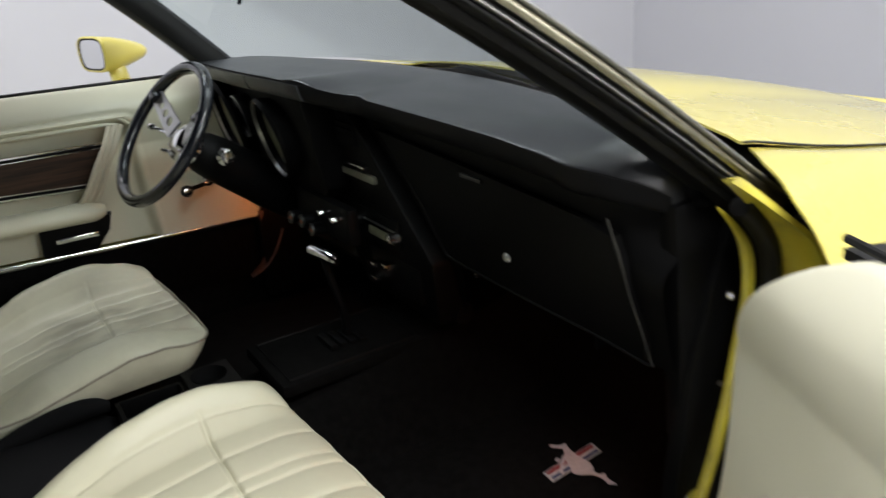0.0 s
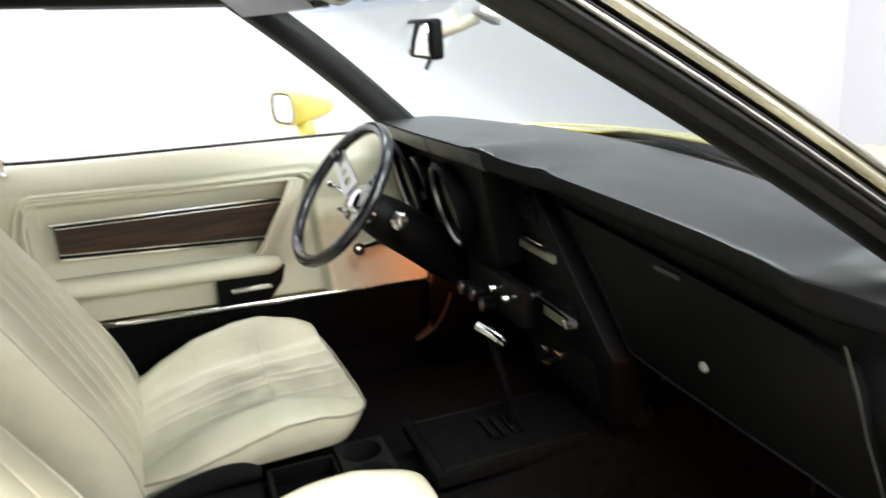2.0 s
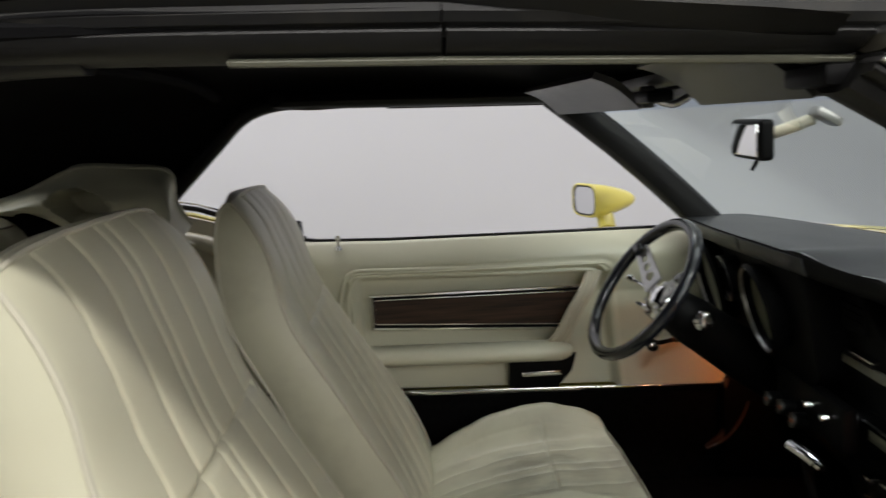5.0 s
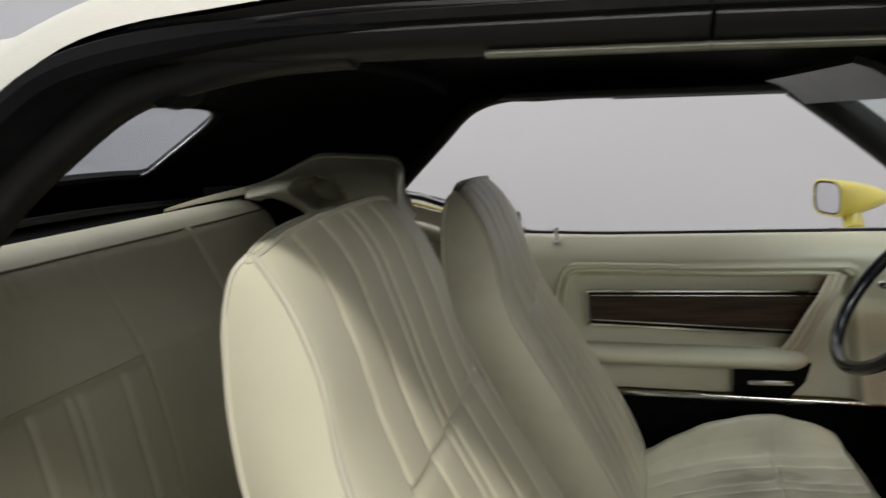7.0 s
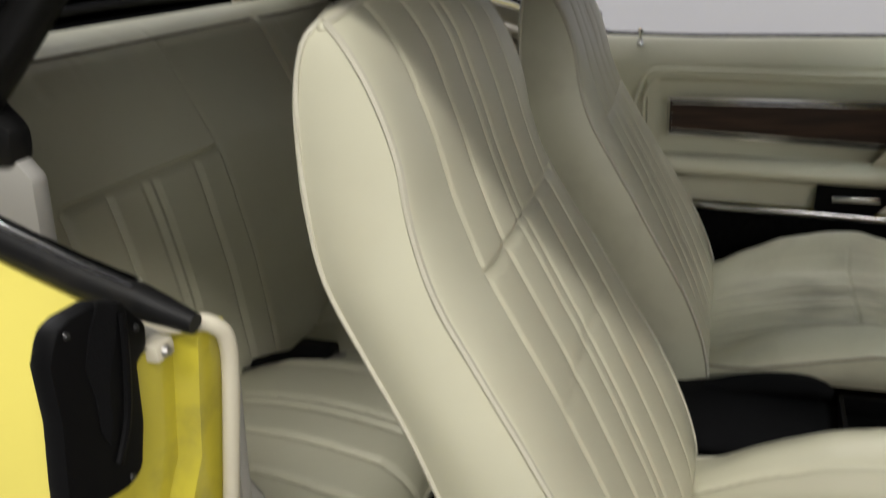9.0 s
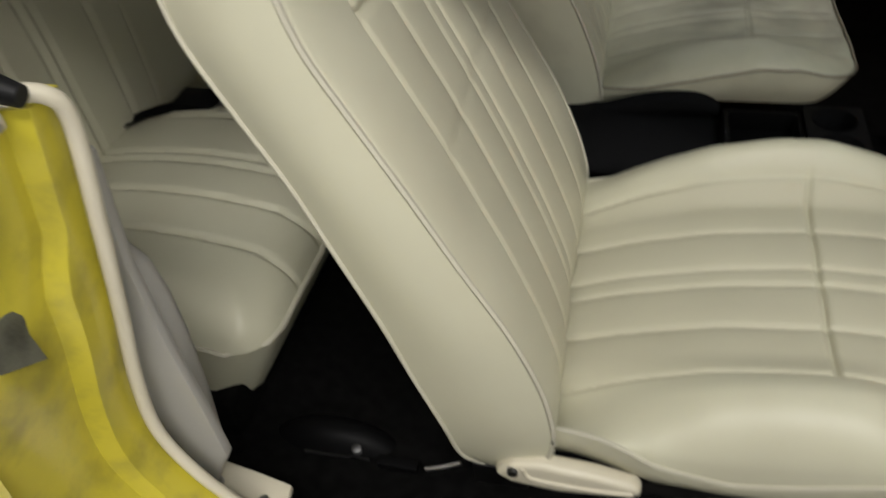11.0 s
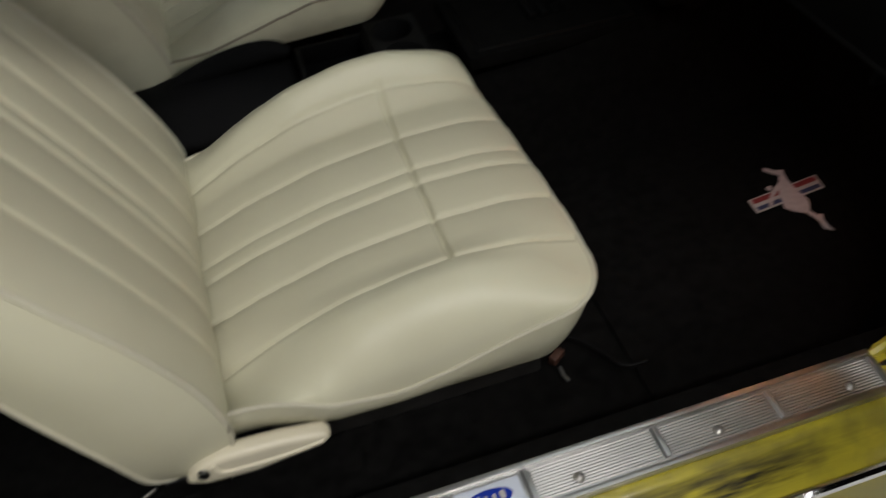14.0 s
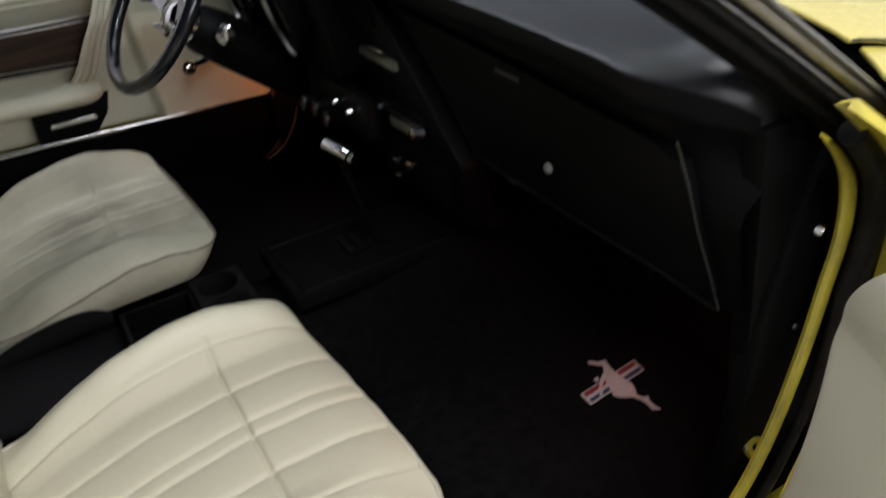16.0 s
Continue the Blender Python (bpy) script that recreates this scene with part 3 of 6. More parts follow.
    strip = part("belt_weatherstrip", tube(path, [0.013 if side < 0 else 0.006] * (len(path) - 2) + ([0.012, 0.007] if side < 0 else [0.005, 0.003]), 12, flat=1.1), RUBBER, car, "black rubber belt weatherstrip")
    part("belt_molding", tube([(x, y + side * 0.001, z + 0.014) for x, y, z in path[:-1]], 0.006, 8, flat=0.6), CHROME, strip, "bright chrome belt molding")
    # trim panel beside the rear seat
    lift = 0.045 if side > 0 else -0.035
    trim = [(-0.32, 0.36), (0.26, 0.37), (0.30, 0.45), (0.295, 0.52), (0.285, 0.62), (0.280, 0.72), (0.290, 0.87 + lift), (0.26, 0.89 + lift), (0.12, 0.935 + lift), (0.0, 0.97 + lift), (-0.32, 0.985 + lift)]
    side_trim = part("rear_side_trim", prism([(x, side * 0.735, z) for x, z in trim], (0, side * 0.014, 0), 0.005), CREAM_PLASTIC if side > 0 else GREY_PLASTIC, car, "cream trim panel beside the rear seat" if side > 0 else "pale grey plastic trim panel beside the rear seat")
    part("trim_bolster", tube(smooth_path([(-0.30, side * 0.725, 0.965 + min(0, lift)), (0.0, side * 0.725, 0.950 + min(0, lift)), (0.14, side * 0.728, 0.910 + min(0, lift)), (0.26, side * 0.732, 0.865 + min(0, lift))]), 0.022, 10), CREAM_PLASTIC, side_trim)
    knob = part("belt_knob", lathe([(0, 0.02), (0.010, 0.018), (0.016, 0.008), (0.017, 0.0), (0.012, -0.008)], (0.058, side * 0.726, 0.855), (0, -side, 0), 18), BLACK_PLASTIC, side_trim, "round black belt anchor knob")
    part("anchor_screw", lathe([(0, 0.004), (0.008, 0.003), (0.010, -0.004)], (0.045, side * 0.730, 0.80), (0, -side, 0), 14), STEEL, side_trim)
    if side > 0:
        part("side_armrest", box(-0.25, side * 0.655, 0.55, 0.205, side * 0.737, 0.672, 0.018, segments=3), CREAM_PLASTIC, side_trim, "cream armrest ledge")
        part("belt_slot", box(0.206, side * 0.668, 0.545, 0.235, side * 0.735, 0.600, 0.006), RAIL, side_trim)
    if side < 0:
        lobe = [(0.17, 0.395), (0.248, 0.400), (0.270, 0.44), (0.276, 0.52), (0.278, 0.60), (0.276, 0.65), (0.268, 0.690), (0.250, 0.712), (0.22, 0.720), (0.17, 0.720)]
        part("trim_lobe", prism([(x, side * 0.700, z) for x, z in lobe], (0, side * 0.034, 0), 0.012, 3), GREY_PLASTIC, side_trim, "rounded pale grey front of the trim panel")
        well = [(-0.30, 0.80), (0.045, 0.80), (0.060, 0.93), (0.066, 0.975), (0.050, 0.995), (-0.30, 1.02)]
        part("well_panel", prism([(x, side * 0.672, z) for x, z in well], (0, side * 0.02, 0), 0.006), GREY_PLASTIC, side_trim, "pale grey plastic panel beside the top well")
        part("well_pad", prism([(-0.30, side * 0.668, 1.00), (0.052, side * 0.668, 0.985), (0.060, side * 0.668, 1.02), (0.030, side * 0.668, 1.05), (-0.30, side * 0.668, 1.08)], (0, side * 0.03, 0), 0.012), RUBBER, side_trim, "black rubber top well pad")
        part("well_screw", lathe([(0, 0.005), (0.007, 0.004), (0.009, -0.003)], (0.0, side * 0.670, 0.955), (0, -side, 0), 12), STEEL, side_trim)
    # cream cap at the foot of the jamb
    part("jamb_cap", prism([(0.238, side * 0.698, 0.348), (0.290, side * 0.706, 0.348), (0.342, side * 0.716, 0.348), (0.346, side * 0.752, 0.348), (0.242, side * 0.738, 0.348)], (0, 0, 0.010), 0.003), CREAM_PLASTIC, jamb, "cream plastic corner cap")
    for x, z in ((0.256, 0.359), (0.318, 0.359)):
        part("cap_screw", lathe([(0, 0.004), (0.005, 0.003), (0.0065, -0.006)], (x, side * (0.728 if x < 0.3 else 0.741), z), (0, 0, 1), 12), STEEL, jamb)
part("rear_deck", box(-1.2, -0.80, 0.84, -0.60, 0.80, 0.98, 0.05), YELLOW, car, "yellow trunk deck behind the folding top")
part("tail", box(-1.9, -0.85, 0.3, -1.15, 0.85, 0.97, 0.06), YELLOW, car)
for x, side in ((2.15, -1), (2.15, 1), (-0.65, -1), (-0.65, 1)):
    wheel = part("wheel", lathe([(0.0, 0.09), (0.17, 0.09), (0.19, 0.11), (0.30, 0.10), (0.325, 0.05), (0.325, -0.06), (0.29, -0.10), (0.0, -0.10)], (x, side * 0.80, 0.325), (0, side, 0), 28), RUBBER, car, "black tyre")
    part("rim", lathe([(0.0, 0.10), (0.05, 0.10), (0.16, 0.085), (0.185, 0.115), (0.195, 0.09)], (x, side * 0.80, 0.325), (0, side, 0), 24), CHROME, wheel)

# door sill scuff plates
def scuff_plate(side):
    plate = thing("scuff_plate", (0.84, side * 0.776, 0.332), "ribbed bright aluminium scuff plate screwed to the door sill", "scuff plate", "scuff plates")
    y0, y1 = side * 0.746, side * 0.806
    part("base", box(0.305, min(y0, y1), 0.331, 1.368, max(y0, y1), 0.3385, 0.002), ALUMINIUM, plate)
    for y in (side * 0.750, side * 0.802):
        part("border", box(0.307, y - 0.0035, 0.3375, 1.366, y + 0.0035, 0.3425, 0.0015), ALUMINIUM, plate)
    cuts = [0.312, 0.499, 0.667, 0.834, 0.926, 1.082, 1.225, 1.362]
    for k, (a, b) in enumerate(zip(cuts, cuts[1:])):
        part("divider", box(b - 0.003, side * 0.776 - 0.019, 0.3375, b + 0.003, side * 0.776 + 0.019, 0.3435, 0.001), ALUMINIUM, plate)
        if k == 3:
            continue
        for n in range(11):
            y = side * (0.7575 + 0.0036 * n)
            part("rib", tube([(a + 0.006, y, 0.3384), (b - 0.006, y, 0.3384)], 0.0015, 10), ALUMINIUM, plate)
    badge = part("badge", box(0.842, side * 0.776 - 0.017, 0.3375, 0.918, side * 0.776 + 0.017, 0.3415, 0.002), BADGE_PLATE, plate, "pale blue badge plate")
    oval = [(0.880 + 0.026 * math.cos(2 * math.pi * k / 28), side * 0.776 + 0.0105 * math.sin(2 * math.pi * k / 28), 0.341) for k in range(28)]
    oval = part("oval", prism(oval, (0, 0, 0.0014)), BLUE, badge, "blue enamel oval")
    bars = bmesh.new()
    for k, (w, h) in enumerate(((0.006, 0.010), (0.004, 0.006), (0.004, 0.006), (0.006, 0.009))):
        x = 0.866 + 0.0095 * k
        box(x - w / 2, side * 0.776 - h / 2, 0.3422, x + w / 2, side * 0.776 + h / 2, 0.3432, bm=bars)
    part("bars", bars, WHITE_THREAD, badge)
    for x in (0.42, 0.60, 0.776, 0.980, 1.149, 1.318):
        part("screw", lathe([(0, 0.0045), (0.003, 0.004), (0.0058, 0.0015), (0.007, 0.0)], (x, side * 0.784, 0.3395), (0, 0, 1), 12), STEEL, plate, "countersunk steel screw")
    return plate


scuff_plate(-1)
scuff_plate(1)

# ---- folding top ----
top = thing("folding_roof", (0.4, 0.0, 1.20), "raised folding roof, white canvas outside and black inside", "car roof")


def roof_z(x):
    return lerp(((-0.95, 0.99), (-0.80, 1.04), (-0.61, 1.145), (-0.33, 1.285), (-0.10, 1.325), (0.25, 1.345), (0.60, 1.335), (0.95, 1.285), (1.06, 1.245)), x)


def canvas_fn(u, v):
    x = 1.06 - 1.96 * u
    s = 2 * v - 1
    hw = lerp(((-0.95, 0.70), (-0.3, 0.71), (0.2, 0.70), (0.7, 0.70), (0.92, 0.668), (1.06, 0.610)), x)
    table = ((-0.95, 0.985), (-0.45, 1.015), (0.0, 1.098), (0.10, 1.175), (0.18, 1.240), (0.22, 1.262), (0.28, 1.278), (0.45, 1.284), (0.70, 1.270), (0.95, 1.244), (1.06, 1.218))
    edge = sum(lerp(table, min(1.06, max(-0.95, x + 0.012 * d))) for d in range(-4, 5)) / 9
    a = abs(s)
    z = edge + (roof_z(x) - edge) * (1 - a ** lerp(((-0.3, 8.0), (0.05, 5.0)), x)) ** 0.5
    return Vector((x, s * hw * (1 + 0.02 * (1 - a)), z + 0.002 * noise.noise(Vector((x * 5, s * 4, 3)))))


def rear_gap(x, y):
    return abs((x + 0.4725) / 0.150) ** 7 + abs(y / (0.500 + 0.20 * (-0.325 - x))) ** 14 < 1


def canvas_mesh(lift):
    bm = sheet(lambda u, v: canvas_fn(u, v) + Vector((0, 0, lift)), 98, 80)
    gone = [f for f in bm.faces if rear_gap(f.calc_center_median().x, f.calc_center_median().y)]
    bmesh.ops.delete(bm, geom=gone, context="FACES")
    return bm


part("canvas", canvas_mesh(0.006), CANVAS, top, "white canvas outer cover")
part("headliner", canvas_mesh(-0.008), HEADLINER, top, "black cloth headliner")


def on_roof(x, y, lift=0.0):
    hw = lerp(((-0.95, 0.70), (-0.3, 0.71), (0.2, 0.70)), x)
    return canvas_fn((1.06 - x) / 1.96, 0.5 + 0.5 * y / hw) + Vector((0, 0, lift))


rim = [on_roof(-0.325, (0.495 - 0.03) * s / 10) for s in range(-10, 11)]
rim += [on_roof(-0.325 - 0.295 * s / 10, 0.495 + 0.058 * s / 10) for s in range(1, 11)]
rim += [on_roof(-0.62, -0.553 * s / 10) for s in range(-10, 11)]
rim += [on_roof(-0.62 + 0.295 * s / 10, -0.553 + 0.058 * s / 10) for s in range(1, 10)]
for step in range(3):
    rim = [(rim[k - 1] + rim[k] * 2 + rim[(k + 1) % len(rim)]) / 4 for k in range(len(rim))]
middle = on_roof(-0.4725, 0.0, -0.010)
window = part("rear_window", sheet(lambda u, v: middle.lerp(rim[int(round(v * len(rim))) % len(rim)], u) + Vector((0, 0, 0.012 * math.sin(math.pi * u) - 0.003)), 6, len(rim)), REAR_GLASS, top, "tinted glass rear window")
window.visible_shadow = False
part("window_seal", tube([middle + (p - middle) * 1.012 for p in rim], 0.013, 6, closed=True), RUBBER, window)
part("window_bead", tube([middle + (p - middle) * 0.978 + Vector((0, 0, -0.005)) for p in rim], 0.0036, 6, closed=True), ALUMINIUM, window)

for side in (-1, 1):
    # side rail over the windows, in two lengths with a joint
    for name, xs in (("rear_rail", (0.30, 0.42, 0.56, 0.7008)), ("front_rail", (0.7012, 0.80, 0.90, 1.00))):
        path = [(x, side * lerp(((0.3, 0.665), (0.7, 0.668), (1.0, 0.640)), x), lerp(((0.30, 1.268), (0.5, 1.260), (0.7, 1.249), (1.0, 1.232)) if side < 0 else ((0.30, 1.264), (0.5, 1.255), (0.7, 1.246), (1.0, 1.232)), x)) for x in xs]
        rail = part(name, tube(smooth_path(path), 0.028, 12, flat=0.62), RAIL, top, "black folding top side rail")
        part("rail_seal", tube(smooth_path([(x, y + side * 0.014, z - 0.017) for x, y, z in path if x > 0.55]), 0.0045, 8, flat=0.7), DULL_TRIM if side < 0 else RUBBER, rail, "worn weatherstrip under the rail")
        part("rail_gutter", tube(smooth_path([(x, y + side * 0.024, z + 0.012) for x, y, z in path]), 0.009, 8), RUBBER, rail)
    flap = lambda u, v, side=side: Vector((0.24 + 0.72 * u, side * (0.700 - 0.022 * v - 0.03 * max(0.0, u - 0.7)), (canvas_fn((1.06 - 0.24 - 0.72 * u) / 1.96, 1.0).z + 0.002) * (1 - v) + lerp(((0.24, 1.245), (0.30, 1.262), (0.5, 1.258), (0.7, 1.247), (1.02, 1.228)), 0.24 + 0.72 * u) * v))
    part("side_flap", thick(flap, 30, 4, (0, side * 0.003, 0)), RAIL, top, "black weather flap over the side rail")
    tail = [(0.32, 1.262), (0.256, 1.252), (0.203, 1.226), (0.137, 1.166), (0.032, 1.071), (0.005, 1.045)]
    back = [(x, side * (0.665 + 0.12 * max(0.0, 0.30 - x)), z) for x, z in tail] if side > 0 else [(0.32, side * 0.665, 1.250), (0.262, side * 0.667, 1.236), (0.20, side * 0.670, 1.200), (0.14, side * 0.676, 1.155), (0.045, side * 0.69, 1.062), (0.01, side * 0.70, 1.03)]
    part("quarter_bow", tube(smooth_path([(0.46, side * 0.664, 1.258), (0.39, side * 0.664, 1.258)] + back), 0.019, 10), RAIL, top, "black bow at the rear of the side window")
    part("bow_hinge", lathe([(0, 0.02), (0.016, 0.018), (0.018, 0), (0.016, -0.018), (0, -0.02)], (0.305, side * 0.655, 1.240 if side < 0 else 1.268), (0, 1, 0), 16), BLACK_PLASTIC, top)
    path = smooth_path([(0.62, side * 0.688, 1.258), (0.48, side * 0.690, 1.267), (0.36, side * 0.693, 1.270), (0.24, side * 0.700, 1.256), (0.16, side * 0.705, 1.212), (0.06, side * 0.71, 1.135), (-0.04, side * 0.715, 1.068)])
    part("canvas_hem", tube(path, [0.013 * min(1.0, 0.15 + 2.2 * k / len(path)) for k in range(len(path))], 8), HEADLINER, top)
    inner_edge = smooth_path(back[:5], 6)
    outer_edge = smooth_path([(0.34, side * 0.690, 1.262), (0.24, side * 0.700, 1.244), (0.16, side * 0.705, 1.196), (0.06, side * 0.71, 1.12), (-0.04, side * 0.715, 1.06)], 6)
    part("quarter_lining", sheet(lambda u, v: inner_edge[int(round(u * 24))].lerp(outer_edge[int(round(u * 24))], v), 24, 3), HEADLINER, top, "black lining of the rear quarter")
for x in (0.18,):
    part("roof_bow", tube([(x, y, roof_z(x) - 0.030 - 0.05 * (y / 0.68) ** 4) for y in [-0.60 + 0.060 * k for k in range(21)]], 0.012, 8), HEADLINER, top)
HEAD = [(0.985 + 0.055 * (1 - (y / 0.66) ** 2), y, 1.228 + 0.012 * (1 - (y / 0.66) ** 2)) for y in [-0.66 + 0.066 * k for k in range(21)]]
part("header_bow", tube(HEAD, 0.036, 10, flat=0.55), RAIL, top, "black header bow over the windscreen")
part("header_trim", tube([(x + 0.004, y, z - 0.024) for x, y, z in HEAD], 0.015, 8, flat=0.9), RAIL, top, "black trim along the windscreen header")
part("header_molding", tube([(x + 0.045, y, z + 0.0) for x, y, z in HEAD[2:-2]], 0.012, 8), ALUMINIUM, top, "bright header molding")
for y in (-0.16, -0.635):
    latch = part("latch", box(0.955, y - 0.035, 1.198, 0.990, y + 0.035, 1.214, 0.006), BLACK_PLASTIC, top, "black top latch")
    part("latch_hook", tube(smooth_path([(0.968, y - 0.02, 1.203), (0.99, y - 0.02, 1.195), (1.012, y - 0.02, 1.203)]), 0.005, 8), STEEL, latch)


# ---- sun visors and mirrors ----
def visor(y0, y1, rise, x0, x1):
    v = thing("sun_visor", (0.97, (y0 + y1) / 2, 1.20), "black vinyl sun visor hanging from the header", "sun visor", "sun visors")

    def fn(u, w):
        y = y0 + (y1 - y0) * w
        x = x0 + (x1 - x0) * w
        return Vector((x - 0.074 * u + 0.004 * math.sin(math.pi * w), y, 1.191 + rise * u + 0.008 * math.sin(math.pi * u)))

    part("panel", thick(fn, 10, 16, (0.006, 0, 0.010)), VISOR, v)
    part("pivot_rod", tube([(x0 + 0.006, y0 - 0.01, 1.197), (x1 + 0.006, y1 + 0.01, 1.197)], 0.005, 8), DARK_STEEL, v)
    for x, y in ((x0, y0), (x1, y1)):
        part("bracket", box(x, y - 0.008, 1.192, x + 0.022, y + 0.008, 1.226, 0.004), DARK_STEEL, v)


visor(0.03, 0.545, 0.052, 1.000, 0.945)
visor(-0.600, -0.265, 0.048, 0.980, 1.000)


# ---- front seats ----
LINES = (-0.165, -0.087, -0.015, 0.015, 0.087, 0.165)
PIPE_Z = ((0.55, 0.380), (0.637, 0.396), (0.691, 0.403), (0.756, 0.383), (0.823, 0.372), (0.888, 0.387), (0.981, 0.415), (1.057, 0.432), (1.08, 0.434))
DRIVER_SKIRT = ((0.5, 0.350), (0.84, 0.368), (0.868, 0.405), (1.1, 0.412))
DRIVER_PIPE_Z = ((0.55, 0.405), (0.664, 0.415), (0.767, 0.433), (0.868, 0.462), (0.92, 0.474), (0.99, 0.478), (1.064, 0.466), (1.08, 0.460))
CENTRE_Z = ((0.55, 0.350), (0.60, 0.366), (0.70, 0.408), (0.80, 0.438), (0.92, 0.456), (1.0, 0.458), (1.08, 0.452))
WING_Z = ((0.55, 0.352), (0.60, 0.372), (0.706, 0.445), (0.794, 0.490), (0.878, 0.512), (0.944, 0.514), (1.003, 0.498), (1.08, 0.470))


def crease(d, width=0.0034):
    return math.exp(-((d / width) ** 2))


def half_width(x):
    corner = max(0.0, x - 1.02) / 0.0655
    return 0.262 - 0.024 * min(1.0, max(0.0, (0.74 - x) / 0.10)) - 0.075 * (1 - math.sqrt(max(0.0, 1 - min(1.0, corner) ** 2.4)))


def pillow(y, lines):
    """How far a channel swells at y between its two seams, 0 to 1."""
    for lo, hi in zip(lines, lines[1:]):
        if lo < y < hi:
            return (1 - abs(2 * (y - lo) / (hi - lo) - 1) ** 2.6) * min(1.0, (hi - lo) / 0.07)
    return 0.0


def cushion_z(x, y, wear, pipes=PIPE_Z, near_drop=-0.034):
    a = abs(y)
    hw = half_width(x)
    t = min(1.0, max(0.0, (a - 0.13) / 0.07))
    t = t * t * (3 - 2 * t)
    z = hermite(CENTRE_Z, x) * (1 - t) + (hermite(WING_Z, x) + (0.010 if y > 0 else near_drop)) * t
    edge = min(hw - a, (1.085 - x) * 1.0)
    r = 0.075
    low = hermite(pipes, x)
    if edge < r:
        k = 1 - max(0.0, edge) / r
        z = z - (z - low) * (1 - math.sqrt(max(0.0, 1 - k**2.2)))
    if a < 0.19:
        near = 0.0
        for line in LINES:
            near = max(near, crease(y - line, 0.0028))
        if abs(y) < 0.17:
            near = max(near, 2.2 * crease(x - 0.922, 0.0030))
            z += 0.0055 * pillow(y, LINES) * (1 - 0.5 * wear)
        z -= 0.0044 * near * (1 - 0.6 * wear)
    z += wear * 0.003 * noise.noise(Vector((x * 22, y * 7, 1.0))) + 0.0015 * noise.noise(Vector((x * 7, y * 9, 5.0)))
    return z


# rows from the foot of the backrest to its top: front piping x, z, rear piping x, z, half width
BACK = (
    (0.582, 0.306, 0.545, 0.304, 0.242), (0.616, 0.340, 0.520, 0.330, 0.252), (0.630, 0.395, 0.502, 0.388, 0.256), (0.617, 0.470, 0.473, 0.465, 0.255),
    (0.583, 0.560, 0.447, 0.550, 0.258), (0.535, 0.650, 0.414, 0.640, 0.260), (0.490, 0.735, 0.381, 0.725, 0.260), (0.450, 0.805, 0.343, 0.800, 0.258),
    (0.418, 0.865, 0.311, 0.870, 0.257), (0.399, 0.925, 0.299, 0.935, 0.253), (0.389, 0.985, 0.296, 1.000, 0.248), (0.370, 1.037, 0.298, 1.045, 0.243),
    (0.346, 1.075, 0.306, 1.080, 0.236), (0.325, 1.094, 0.318, 1.095, 0.226),
)


def back_row(s):
    k = s * (len(BACK) - 1)
    i = min(int(k), len(BACK) - 2)
    f = k - i
    rows = [BACK[min(max(j, 0), len(BACK) - 1)] for j in (i - 1, i, i + 1, i + 2)]
    return [0.5 * (2 * b + (c - a) * f + (2 * a - 5 * b + 4 * c - d) * f * f + (3 * b - a - 3 * c + d) * f**3) for a, b, c, d in zip(*rows)]


def smooth(x, lo, hi):
    t = min(1.0, max(0.0, (x - lo) / (hi - lo)))
    return t * t * (3 - 2 * t)


def back_front(s, v, wear, twist=0.0):
    """A point of the backrest's front face; v from -1 to 1 across."""
    xf, zf, xr, zr, hw = back_row(s)
    y = v * hw
    a = abs(v)
    calm = 0.8 * (1 - a**3) * smooth(s, 0.15, 0.35) * (1 - smooth(s, 0.80, 0.92))
    xf += calm * ((back_row(s - 0.12)[0] + back_row(s + 0.12 * min(1.0, (1 - s) / 0.12))[0] + xf) / 3 - xf) if calm > 0 else 0.0
    swell = max(0.0, 1 - a**6) ** 0.5
    wing = math.exp(-(((a - 0.80) / 0.16) ** 2))
    x = xf - 0.006 * (1 - a) * (1 - s) + 0.013 * swell * min(1.0, max(0.0, s * 2.5 - 0.3)) * (1 - 0.5 * max(0.0, (s - 0.6) / 0.4)) + 0.003 * wing * math.sin(math.pi * min(1.0, 0.15 + s))
    near = 0.0
    shrink = 1 - 0.02 * max(0.0, s - 0.55)
    for line in LINES:
        near = max(near, crease(y - line * shrink, 0.0028))
    if abs(y) < 0.168:
        x += 0.0034 * pillow(y / shrink, LINES)
        near = max(near, 1.3 * crease(zf - 0.711, 0.0034))
    if -0.168 < y < 0.215:
        near = max(near, 2.2 * crease(zf - 0.852, 0.0036))
    x -= 0.0034 * near * (1 if s < 0.75 else 0.8) * (1 - 0.1 * wear)
    x += wear * 0.002 * noise.noise(Vector((y * 9, zf * 18, 2.0))) - twist * 0.5 * (1 + v) * min(1.0, 1.6 * s) * (1 - 0.28 * smooth(zf, 0.70, 0.95))
    z = zf + 0.018 * (1 - a**4) * max(0.0, (s - 0.75) * 4) ** 1.5
    return Vector((x, y, z))


def two_tone(ob, second, inside):
    """Gives the faces whose centre lies inside a second material."""
    ob.data.materials.append(second)
    for f in ob.data.polygons:
        if inside(f.center):
            f.material_index = 1


